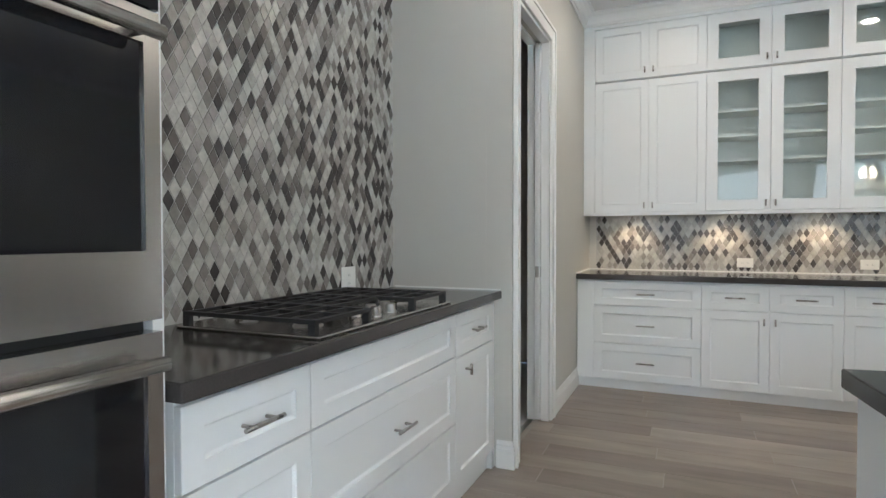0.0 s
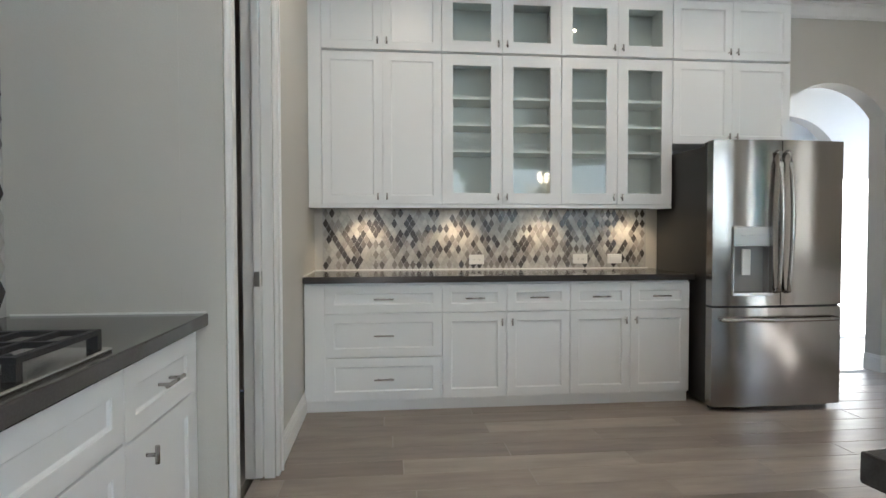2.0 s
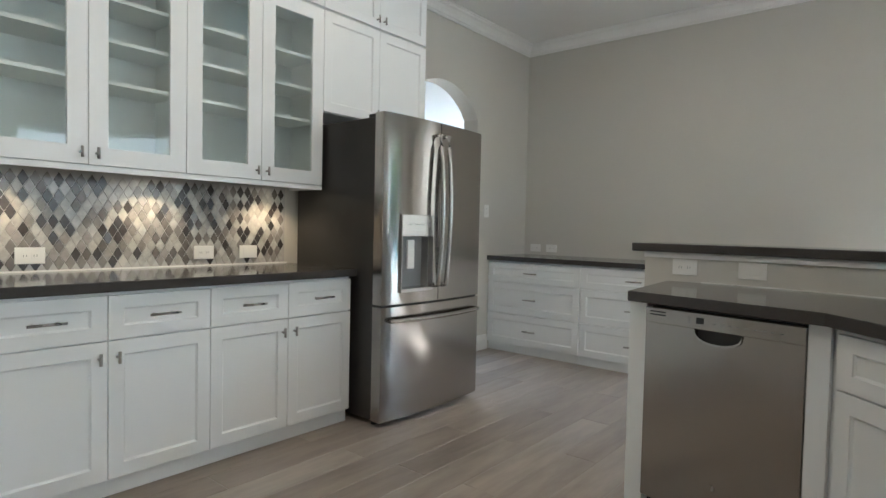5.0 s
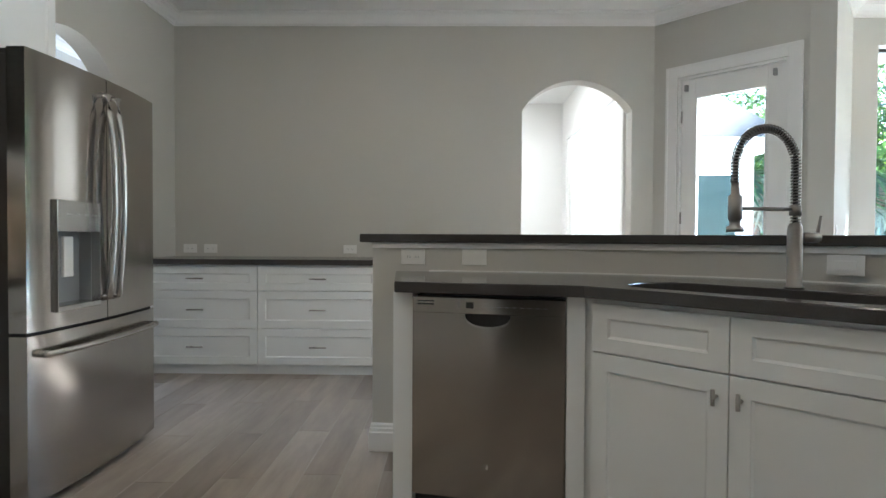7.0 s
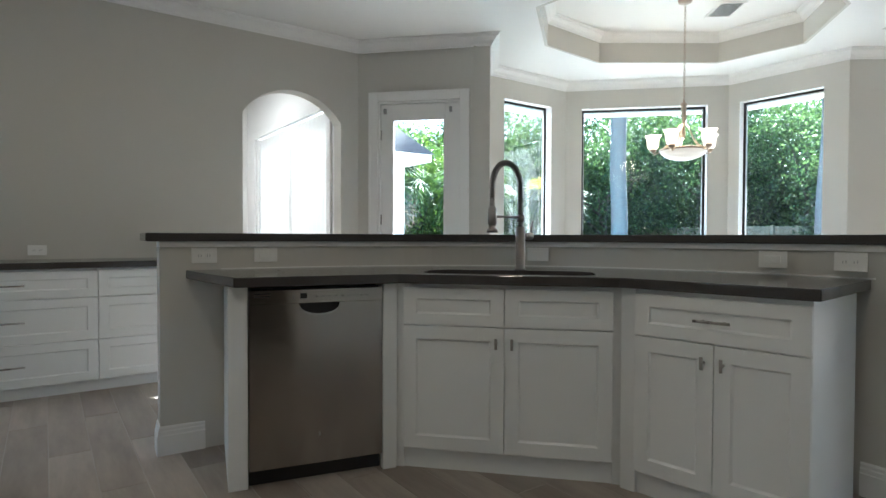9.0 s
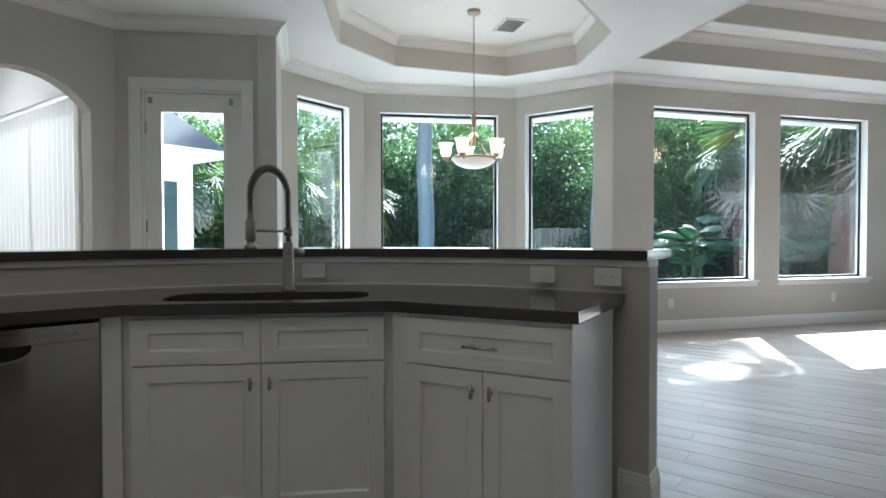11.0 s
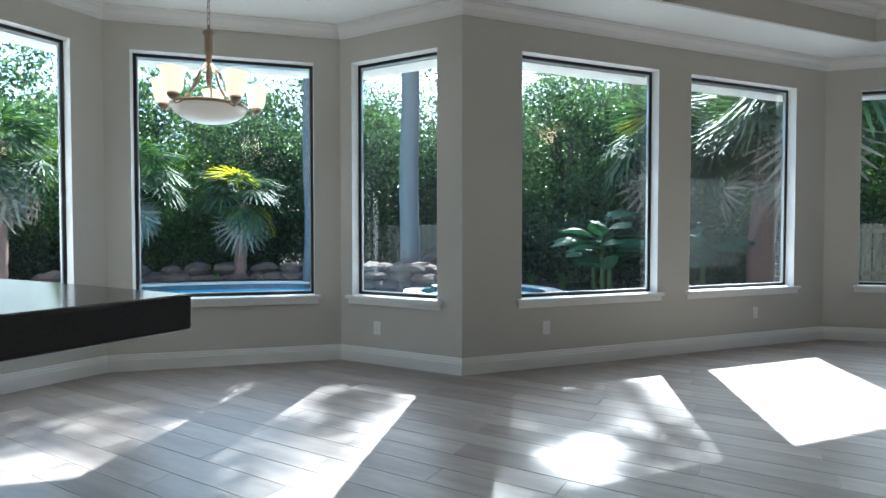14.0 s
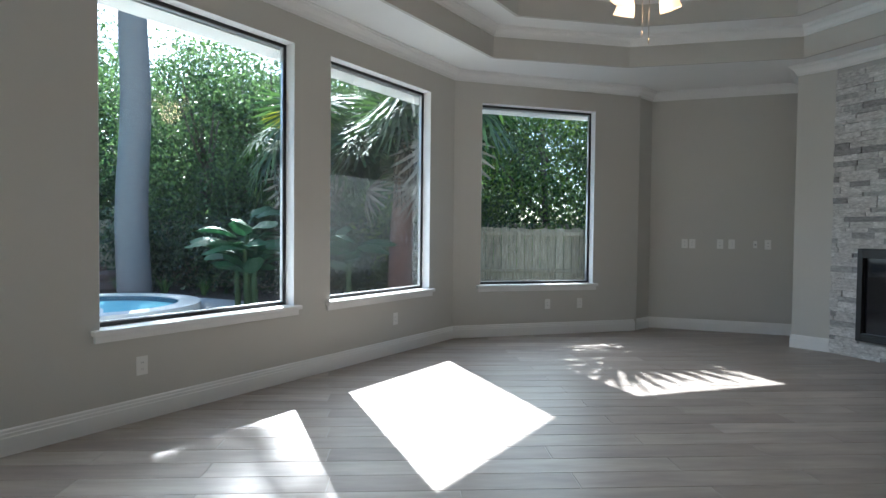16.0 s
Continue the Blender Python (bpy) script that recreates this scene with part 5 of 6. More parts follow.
def fan():
    t = thing("ceiling_fan", pose(-1.50, -3.62, 0), "bronze ceiling fan at rest with four lit glass shades", "ceiling fan")
    bm = bmesh.new()
    lathe(bm, [(0.0, 3.648), (0.07, 3.648), (0.06, 3.58), (0.014, 3.57), (0.014, 3.10), (0.09, 3.08), (0.12, 3.02), (0.12, 2.93), (0.08, 2.89), (0.05, 2.86), (0.05, 2.80), (0.0, 2.79)])
    part("motor", bm, BRONZE, t)
    for i in range(5):
        a = 360 * i / 5 + 12
        bm = bmesh.new()
        box(bm, 0.11, 0.22, -0.015, 0.015, 2.945, 2.953, pose(0, 0, 0, 0, 0, a))
        iron = part("blade_iron", bm, BRONZE, t)
        bm = bmesh.new()
        prism(bm, [(0.20, -0.055), (0.62, -0.07), (0.66, -0.05), (0.66, 0.05), (0.62, 0.07), (0.20, 0.055)], 2.954, 2.961)
        bm.transform(pose(0, 0, 0, 0, 0, a))
        part("blade", bm, BARK, iron, "dark wooden blade")
    for i in range(4):
        a = 2 * math.pi * i / 4 + 0.35
        c, s = math.cos(a), math.sin(a)
        bm = bmesh.new()
        tube(bm, [(0.03 * c, 0.03 * s, 2.81), (0.10 * c, 0.10 * s, 2.80), (0.15 * c, 0.15 * s, 2.75)], 0.009, 8)
        arm = part("light_arm", bm, BRONZE, t)
        bm = bmesh.new()
        lathe(bm, [(0.02, 0.0), (0.036, -0.02), (0.05, -0.07), (0.064, -0.135), (0.068, -0.138), (0.055, -0.07), (0.032, -0.015)], 20)
        bm.transform(pose(0.155 * c, 0.155 * s, 2.755) @ Matrix.Rotation(0.35, 4, Vector((s, -c, 0))))
        part("shade", bm, FANG, arm, "amber-lit frosted glass shade")
    for x in (-0.02, 0.022):
        bm = bmesh.new()
        cyl(bm, (x, 0, 2.80), (x, 0, 2.44 + x), 0.0016, seg=6)
        cyl(bm, (x, 0, 2.44 + x), (x, 0, 2.405 + x), 0.005, 0.003, seg=8)
        part("pull_chain", bm, BRONZE, t)
    lamp("fan_lamp", "POINT", (-1.50, -3.62, 2.56), 1.2, (1.0, 0.7, 0.42), 0.12)


fan()


def can_light(x, y, z=ZC, power=0.8, colour=(1.0, 0.80, 0.58)):
    t = thing("recessed_light", pose(x, y, z), "round recessed ceiling light, switched on, out of view", "light", "recessed lights")
    bm = bmesh.new()
    lathe(bm, [(0.062, -0.003), (0.088, -0.004), (0.092, -0.0008), (0.062, -0.0008)], 32)
    part("trim_ring", bm, TRIM, t)
    bm = bmesh.new()
    lathe(bm, [(0.0, -0.0015), (0.062, -0.0015)], 32)
    part("lens", bm, CANG, t, "glowing white lens")
    lamp("recessed_lamp", "AREA", (x, y, z - 0.008), power, colour, 0.13)


for x, y in ((0.1, 3.9), (1.6, 3.9), (3.2, 3.6)):
    can_light(x, y, ZC, 0.45)
can_light(0.0, 2.3, ZC, 0.4)
# added out of view to brighten the halls past the two arches
for x, y, power in ((4.0, 6.1, 0.5), (4.3, 7.9, 0.5), (6.6, 2.3, 3.6)):
    can_light(x, y, ZC, power, (1.0, 0.93, 0.85))

t = thing("ceiling_vent", pose(2.74, -1.88, ZC + 0.309, 0, 0, -38), "white slatted air supply vent in the tray ceiling", "air vent")
part("frame", boxes((-0.19, 0.19, -0.13, -0.105, -0.008, -0.001), (-0.19, 0.19, 0.105, 0.13, -0.008, -0.001), (-0.19, -0.165, -0.105, 0.105, -0.008, -0.001), (0.165, 0.19, -0.105, 0.105, -0.008, -0.001)), TRIM, t)
part("backing", boxes((-0.165, 0.165, -0.105, 0.105, -0.002, -0.0012)), DARKP, t)
for i in range(9):
    bm = bmesh.new()
    box(bm, -0.165, 0.165, -0.0055, 0.0055, -0.001, 0.0002, pose(0, -0.09 + i * 0.0225, -0.0055, -25))
    part("slat", bm, TRIM, t)

# ---- living room fixtures ----


def on_wall(p, q, s, z, flip=True):
    """A pose on a wall's room face, s metres from p towards q, with y into the room."""
    d = (Vector(q) - Vector(p)).normalized()
    a = math.degrees(math.atan2(d.y, d.x)) + (180 if flip else 0)
    return pose(p[0] + d.x * s, p[1] + d.y * s, z, 0, 0, a)


for s in (0.80, 3.30):
    outlet(on_wall(WA, WC, s, 0.345), "upright", "living outlets")
for s in (1.19, 1.62):
    outlet(on_wall(WC, WD, s, 0.365), "upright", "living outlets")
outlet(on_wall(K3, WA, 0.405, 0.322), "upright", "living outlets")
for s, k in ((0.42, "upright"), (0.51, "upright"), (0.83, "upright"), (0.96, "upright"), (1.36, "upright")):
    outlet(on_wall(N1, N2, s, 1.10), k, "niche outlets")
t = thing("thermostat", on_wall(N1, N2, 1.22, 1.10), "small white wall sensor in the niche", "sensor")
part("body", boxes((-0.02, 0.02, 0.0005, 0.025, -0.045, 0.045), bevel=0.004), WHITEP, t)
part("button", boxes((-0.008, 0.008, 0.025, 0.027, -0.01, 0.006)), GREYP, t)
outlet(on_wall(K0, K1, 0.12, 1.12), "upright", "living outlets")

# ---- fireplace ----
FD = (Vector(G0) - Vector(FP)).normalized()
FM = along(G0, FP)
FL = (Vector(FP) - Vector(G0)).length
f = thing("firebox", FM, "black metal gas firebox set in stacked stone", "fireplace")
bx0, bx1 = FL - 1.27, FL - 0.285
part("surround", boxes((bx0, bx0 + 0.05, 0.001, 0.075, 0.18, 1.09), (bx1 - 0.05, bx1, 0.001, 0.075, 0.18, 1.09), (bx0 + 0.05, bx1 - 0.05, 0.001, 0.075, 1.0, 1.09), (bx0 + 0.05, bx1 - 0.05, 0.001, 0.075, 0.18, 0.26), bevel=0.004), BLACKP, f, "satin black metal frame")
part("glass", boxes((bx0 + 0.05, bx1 - 0.05, 0.02, 0.03, 0.26, 1.0)), BLACKG, f, "dark glass front")
part("louvre", boxes(*[(bx0 + 0.06, bx1 - 0.06, 0.075, 0.08, 0.195 + 0.018 * i, 0.203 + 0.018 * i) for i in range(3)]), BLACKP, f)

# ---- outside: ground, pool, planting ----
GZ = -0.20


def disc(cx, cy, a, b, turn=0.0, n=48, wob=0.0):
    out = []
    for i in range(n):
        th = 2 * math.pi * i / n
        k = 1 + wob * math.sin(2 * th + 0.6) + wob * 0.6 * math.sin(3 * th)
        u, v = a * k * math.cos(th), b * k * math.sin(th)
        out.append((cx + u * math.cos(turn) - v * math.sin(turn), cy + u * math.sin(turn) + v * math.cos(turn)))
    return out


POOL = disc(9.7, -7.9, 4.6, 2.9, 0.35, 56, 0.06)
SPA = disc(5.35, -10.1, 1.35, 1.35, 0, 40)
bm = bmesh.new()
filled(bm, [[(-400, -400), (400, -400), (400, 400), (-400, 400)], POOL], GZ - 0.012)
structure("ground", bm, MULCH, "dark mulch and soil ground", "ground")
DECKL = [(-6, -9.3), (-1.0, -9.6), (2.5, -11.3), (4.2, -12.2), (6.6, -12.2), (8.4, -11.4), (9.6, -11.9), (12.5, -10.6), (15.0, -8.6), (15.2, -5.2), (13.0, -3.6), (14.5, 0.9), (5.3, 0.9), (4.2, 0.0), (4.9, -0.6), (4.9, -1.8), (3.4, -3.3), (2.2, -3.33), (-0.5, -6.76), (-2.9, -7.3), (-6, -8.0)]
bm = bmesh.new()
filled(bm, [DECKL, POOL, SPA], GZ)
structure("pavement", bm, DECK, "pale concrete pool deck", "pavement")
bm = bmesh.new()
sweep(bm, [(-0.32, GZ + 0.004), (0.03, GZ + 0.004), (0.03, GZ + 0.055), (-0.32, GZ + 0.055)], ccw(POOL), True)
structure("pool_coping", bm, COPING, "pale limestone coping round the pool", "pool edge")
bm = bmesh.new()
sweep(bm, [(-0.05, GZ - 0.8), (0.0, GZ - 0.8), (0.0, GZ + 0.003), (-0.05, GZ + 0.003)], ccw(POOL), True)
structure("pool_wall", bm, POOLT, "dark mosaic waterline of the pool", "pool edge")
bm = bmesh.new()
filled(bm, [POOL], GZ - 0.13)
structure("water", bm, POOLW, "bright blue swimming pool water", "water")
bm = bmesh.new()
sweep(bm, [(-0.36, GZ + 0.001), (0.0, GZ + 0.001), (0.0, GZ + 0.14), (-0.36, GZ + 0.14)], ccw(SPA), True)
structure("spa_coping", bm, COPING, "raised pale coping round the spa", "pool edge")
bm = bmesh.new()
sweep(bm, [(0.001, GZ - 0.2), (0.012, GZ - 0.2), (0.012, GZ + 0.12), (0.001, GZ + 0.12)], ccw(SPA), True)
structure("spa_tile", bm, POOLT, "dark mosaic band inside the spa", "pool edge")
bm = bmesh.new()
filled(bm, [SPA], GZ + 0.03)
structure("spa_water", bm, SPAW, "pale blue spa water", "water")

rng = np.random.default_rng(7)


def rock(x, y, z, r):
    bm = bmesh.new()
    bmesh.ops.create_icosphere(bm, subdivisions=2, radius=1.0)
    o = Vector(rng.uniform(0, 50, 3))
    for v in bm.verts:
        k = 1 + 0.35 * noise.noise(v.co * 1.1 + o) + 0.12 * noise.noise(v.co * 3 + o)
        v.co = Vector((v.co.x * r * k * 1.25, v.co.y * r * k, v.co.z * r * 0.55 * k))
    for fc in bm.faces:
        fc.smooth = False
    ob = tagged(link("boulder", bm, ROCK), "rough brown boulder in the planting beside the pool", "rock", "pool boulders")
    ob.matrix_world = pose(x, y, z, 0, 0, float(rng.uniform(0, 360)))


for i in range(34):
    th = radians(-118 + 125 * i / 33)
    p = Vector((9.7 + 5.35 * math.cos(th + 0.35), -7.9 + 3.75 * math.sin(th + 0.35)))
    for lv in range(1 if i % 3 else 2):
        rock(p.x + float(rng.uniform(-0.2, 0.2)), p.y + float(rng.uniform(-0.2, 0.2)), GZ + 0.06 + 0.26 * lv, float(rng.uniform(0.22, 0.42)))
for i in range(12):
    rock(6.7 + 0.16 * i + float(rng.uniform(-.2, .2)), -13.0 - 0.06 * i, GZ + 0.12 + 0.22 * (i % 3), float(rng.uniform(0.28, 0.48)))


# low cascade of flat stones at the pool's far edge
for i in range(26):
    lv = i % 3
    rock(7.0 + 0.17 * (i // 3) + 0.08 * lv + float(rng.uniform(-0.12, 0.12)), -10.15 - 0.16 * lv + 0.05 * (i // 3), GZ + 0.12 + 0.19 * lv, float(rng.uniform(0.24, 0.36)))


def leaf_quads(centres, size, flat=0.0, ratio=0.5, seed=1):
    """Small folded leaves at the given places."""
    r = np.random.default_rng(seed)
    n = len(centres)
    d = r.normal(size=(n, 3))
    d[:, 2] = d[:, 2] * (1 - flat) - 0.25
    d /= np.linalg.norm(d, axis=1)[:, None]
    e = np.cross(d, r.normal(size=(n, 3)))
    e /= np.linalg.norm(e, axis=1)[:, None] + 1e-9
    s = size * r.uniform(0.6, 1.35, n)[:, None]
    a = centres - d * s * 0.5
    b = centres + e * s * ratio * 0.5
    c = centres + d * s * 0.5
    f = centres - e * s * ratio * 0.5
    v = np.stack([a, b, c, f], 1).reshape(-1, 3)
    return v, np.arange(4 * n).reshape(n, 4)


def quads_object(name, v, q, material, parent=None, label=""):
    me = bpy.data.meshes.new(name)
    me.from_pydata(v.tolist(), [], q.tolist())
    me.materials.append(material)
    ob = new(name, me)
    if parent:
        ob.parent = parent
    if label:
        tagged(ob, label)
    return ob


def clumps(centre, radii, n_clumps, per, seed, hollow=0.55, clump=0.55):
    """Leaf places gathered in uneven clumps near the skin of a lumpy crown."""
    r = np.random.default_rng(seed)
    d = r.normal(size=(n_clumps, 3))
    d /= np.linalg.norm(d, axis=1)[:, None]
    k = r.uniform(hollow, 1.0, n_clumps)[:, None]
    c = np.array(centre) + d * k * np.array(radii) * r.uniform(0.8, 1.15, (n_clumps, 1))
    pts = np.repeat(c, per, 0) + r.normal(size=(n_clumps * per, 3)) * clump * np.array([1, 1, 0.75]) * np.repeat(r.uniform(0.5, 1.1, n_clumps), per)[:, None]
    return pts


def broadleaf(x, y, h, spread, seed, material, size=0.11, low=0.0, label="dense broadleaf tree with glossy green leaves", n=70, per=90):
    t = thing("tree", pose(x, y, GZ), label, "tree", "garden trees")
    r = np.random.default_rng(seed)
    bm = bmesh.new()
    lean = Vector((r.uniform(-0.3, 0.3), r.uniform(-0.3, 0.3), 0))
    tube(bm, [(0, 0, -0.1), (lean.x * 0.3, lean.y * 0.3, h * 0.3), (lean.x, lean.y, h * 0.75)], 0.16, 8, 0.05)
    tr = part("trunk", bm, BARK, t)
    for i in range(6):
        a = r.uniform(0, 6.28)
        z0 = h * r.uniform(0.2, 0.6)
        bm = bmesh.new()
        tube(bm, [(0.1 * lean.x, 0.1 * lean.y, z0), (spread * 0.35 * math.cos(a), spread * 0.35 * math.sin(a), z0 + h * 0.12), (spread * 0.8 * math.cos(a), spread * 0.8 * math.sin(a), z0 + h * 0.28)], 0.06, 6, 0.015)
        part("limb", bm, BARK, tr)
    pts = clumps((0, 0, low + (h - low) * 0.52), (spread, spread, (h - low) * 0.55), n, per, seed)
    pts = pts[pts[:, 2] > 0.05]
    v, q = leaf_quads(pts, size, seed=seed)
    c = quads_object("crown", v, q, material, t)
    c["kind"] = "stuff"
    return t


def fan_leaf(bm, at, yaw, tilt, r, n=22, droop=0.25, split=0.45):
    """A pleated fan frond on a stalk: narrow blades spread from one point."""
    m = Matrix.Translation(at) @ Matrix.Rotation(yaw, 4, "Z") @ Matrix.Rotation(-tilt, 4, "Y")
    for i in range(n):
        a0 = radians(-125 + 250 * i / n)
        a1 = radians(-125 + 250 * (i + 1) / n)
        am = (a0 + a1) / 2
        rr = r * (1 - 0.18 * abs(am) / 2.2)
        rows = []
        for k, w in ((0.06, 1.0), (split, 1.0), (1.0, 0.12)):
            z = -droop * r * k * k + 0.03 * r * (1 if i % 2 else -1) * (k < 0.9)
            half = (a1 - a0) / 2 * w * (1 if k <= split else 1)
            rows.append([bm.verts.new(m @ Vector((rr * k * math.cos(am + s * half), rr * k * math.sin(am + s * half), z))) for s in (-1, 1)])
        for a, b in zip(rows, rows[1:]):
            bm.faces.new((a[0], a[1], b[1], b[0]))


def fan_palm(x, y, h, crown_r, seed, bark=BARKP, r0=0.24, r1=0.17, n=34, skirt=6, material=FROND, label="tall fan palm with a grey ringed trunk", fr=0.75, yellow=0, bend=(0, 0)):
    t = thing("palm_tree", pose(x, y, GZ), label, "palm tree", "palms")
    r = np.random.default_rng(seed)
    bm = bmesh.new()
    k = max(6, int(h / 0.35))
    tube(bm, [(0.05 * math.sin(i * 0.5 + seed) + bend[0] * (i / k) ** 7, 0.05 * math.cos(i * 0.4) + bend[1] * (i / k) ** 7, -0.15 + (h + 0.15) * i / k) for i in range(k + 1)], r0, 18, r1)
    tr = part("trunk", bm, bark, t)
    for i in range(n):
        a = 2.4 * i + r.uniform(-0.3, 0.3)
        el = r.uniform(-0.5, 1.2) if i >= skirt else r.uniform(-1.3, -0.7)
        ln = crown_r * r.uniform(0.7, 1.0)
        e = Vector((math.cos(a) * math.cos(el), math.sin(a) * math.cos(el), math.sin(el))) * ln
        top = Vector((bend[0], bend[1], h))
        bm = bmesh.new()
        tube(bm, [top, top + e * 0.55 + Vector((0, 0, 0.06)), top + e], 0.012, 5, 0.006)
        fan_leaf(bm, top + e, a, el - 0.5, fr * r.uniform(0.8, 1.15), 20, 0.35)
        mt = FRONDG if i < skirt else (FRONDY if i < skirt + yellow else material)
        part("frond", bm, mt, t)
    return t


# tall palms behind the pool, their heads far above
fan_palm(10.93, -10.82, 9.5, 1.5, 3, r0=0.26, r1=0.2, n=30)
# unseen heads of these two are bent to throw shade on the sun patches
fan_palm(7.75, -10.86, 9.0, 1.2, 4, r0=0.25, r1=0.2, n=26, skirt=4, bend=(-1.3, 0.3), fr=0.85)
fan_palm(5.65, -12.2, 9.4, 0.7, 5, r0=0.33, r1=0.23, n=22, skirt=3, bend=(-1.35, 0.1), fr=0.6)
# bushy fan palms at eye height
fan_palm(13.8, -7.4, 2.6, 1.0, 8, BARKR, 0.2, 0.16, 40, 12, label="bushy fan palm with dry hanging fronds beside the pool", fr=0.85)
fan_palm(13.36, -10.43, 2.3, 0.9, 9, BARKR, 0.18, 0.15, 34, 5, label="bushy fan palm with one yellow frond", fr=0.85, yellow=3)
fan_palm(14.8, -5.0, 3.0, 1.0, 10, BARKR, 0.2, 0.16, 34, 9, label="bushy fan palm with grey drooping fronds", fr=0.85)
fan_palm(0.08, -11.0, 2.85, 1.0, 13, BARKR, 0.24, 0.2, 34, 2, label="stout palm with a shaggy red-brown trunk and long fronds", fr=0.9)
fan_palm(2.05, -11.9, 3.2, 1.0, 11, BARKR, 0.26, 0.22, 42, 10, label="stout palm with a shaggy red-brown trunk", fr=0.95, yellow=2)
fan_palm(-0.6, -10.2, 3.55, 1.0, 12, BARKR, 0.22, 0.18, 36, 8, label="palm with drooping fronds near the fence", fr=0.95)


def banana(x, y, h, seed, stems=4):
    t = thing("banana_plant", pose(x, y, GZ), "banana plant with broad drooping dark green leaves", "plant", "banana plants")
    r = np.random.default_rng(seed)
    for j in range(stems):
        sx, sy = (0.0, 0.0) if j == 0 else (float(r.uniform(-0.4, 0.4)), float(r.uniform(-0.35, 0.35)))
        hh = h * (1.0 if j == 0 else r.uniform(0.6, 0.85))
        bm = bmesh.new()
        tube(bm, [(sx, sy, -0.05), (sx + 0.03, sy, hh * 0.35), (sx, sy + 0.03, hh * 0.6)], 0.06, 10, 0.035)
        stem = part("stem", bm, FROND, t)
        for i in range(9):
            a = 2.4 * i + r.uniform(-0.3, 0.3) + j
            ln = h * r.uniform(0.32, 0.46)
            w = ln * r.uniform(0.17, 0.22)
            bm = bmesh.new()
            rows = []
            z0 = hh * r.uniform(0.30, 0.68)
            el = r.uniform(0.65, 1.3)
            roll = r.uniform(-0.5, 0.5)
            for k in range(11):
                u = k / 10
                s = u * ln * 1.25
                p = Vector((sx + math.cos(a) * s * math.cos(el), sy + math.sin(a) * s * math.cos(el), z0 + s * math.sin(el) - 0.72 * u * u * ln))
                side = Vector((-math.sin(a), math.cos(a), roll)).normalized()
                ww = w * max(0.0, math.sin(math.pi * max(0.0, u - 0.2) / 0.8)) ** 0.55 + 0.012
                jag = 1 + r.uniform(-0.12, 0.06)
                rows.append([bm.verts.new(p - side * ww * jag + Vector((0, 0, -0.35 * ww))), bm.verts.new(p), bm.verts.new(p + side * ww + Vector((0, 0, -0.35 * ww)))])
            for p0, p1 in zip(rows, rows[1:]):
                for q in (0, 1):
                    bm.faces.new((p0[q], p0[q + 1], p1[q + 1], p1[q])).smooth = True
            part("leaf", bm, BANANA, stem)


banana(2.85, -10.45, 2.5, 5)
banana(1.35, -9.9, 2.1, 6, 2)


def tuft(x, y, h, n, seed, material=GRASS):
    r = np.random.default_rng(seed)
    t = thing("grass_clump", pose(x, y, GZ), "clump of green strap leaves among the rocks", "plant", "grass clumps")
    bm = bmesh.new()
    for i in range(n):
        a, k = r.uniform(0, 6.28), r.uniform(0.5, 1.0)
        d = Vector((math.cos(a), math.sin(a), 0))
        sd = Vector((-d.y, d.x, 0)) * 0.012
        pts = [d * (0.05 + 0.5 * h * k * u * u) + Vector((0, 0, h * k * (u - 0.35 * u * u))) for u in (0, 0.4, 0.75, 1.0)]
        rows = [[bm.verts.new(p - sd * (1 - j / 3.3)), bm.verts.new(p + sd * (1 - j / 3.3))] for j, p in enumerate(pts)]
        for p0, p1 in zip(rows, rows[1:]):
            bm.faces.new((p0[0], p0[1], p1[1], p1[0]))
    part("blades", bm, material, t)["kind"] = "stuff"


for i, (x, y) in enumerate(((8.8, -12.2), (9.6, -12.4), (11.3, -11.9), (7.9, -12.9), (12.4, -11.2), (5.2, -12.6), (6.4, -13.1), (4.4, -12.7), (13.8, -9.9), (10.3, -12.3), (6.0, -12.4))):
    tuft(x, y, 0.75, 46, 30 + i)

# the wood behind: denser and darker southward, lighter and feathery to the east
for i in range(30):
    th = radians(16 - 122 * i / 29)
    for ring, rad in enumerate((16.6, 20.5)):
        rr = rad + 0.9 * math.sin(i * 2.1 + ring)
        x, y = 2.6 + rr * math.cos(th + 0.05 * ring), -3.2 + rr * math.sin(th + 0.05 * ring)
        east = i < 12
        h = (5.6, 8.0)[ring] + 1.1 * math.sin(i * 1.7 + ring)
        if east:
            h *= (0.72, 0.85)[ring]
        mt = LEAFL if (east and (i + ring) % 3) or (i % 5 == 2 and ring) else LEAF
        broadleaf(x, y, h, (2.0, 2.6)[ring], 100 + i * 3 + ring, mt, (0.105, 0.17)[ring], 0.0, n=(100, 90)[ring], per=(165, 110)[ring])
# low shrubs that close the ground line
for i in range(30):
    th = radians(8 - 122 * i / 29)
    rr = 15.3 + 0.6 * math.sin(i * 3.3)
    x, y = 2.6 + rr * math.cos(th), -3.2 + rr * math.sin(th)
    if x < 3.0 or y < -13.6:
        continue
    t = thing("shrub", pose(x, y, GZ), "dark green shrub in the bed behind the pool", "shrub", "garden shrubs")
    pts = clumps((0, 0, 0.55), (0.95, 0.95, 0.75), 26, 60, 300 + i, 0.3, 0.22)
    pts = pts[pts[:, 2] > 0.02]
    v, q = leaf_quads(pts, 0.09, seed=400 + i)
    quads_object("foliage", v, q, LEAFD if i % 4 else LEAFL, t)["kind"] = "stuff"


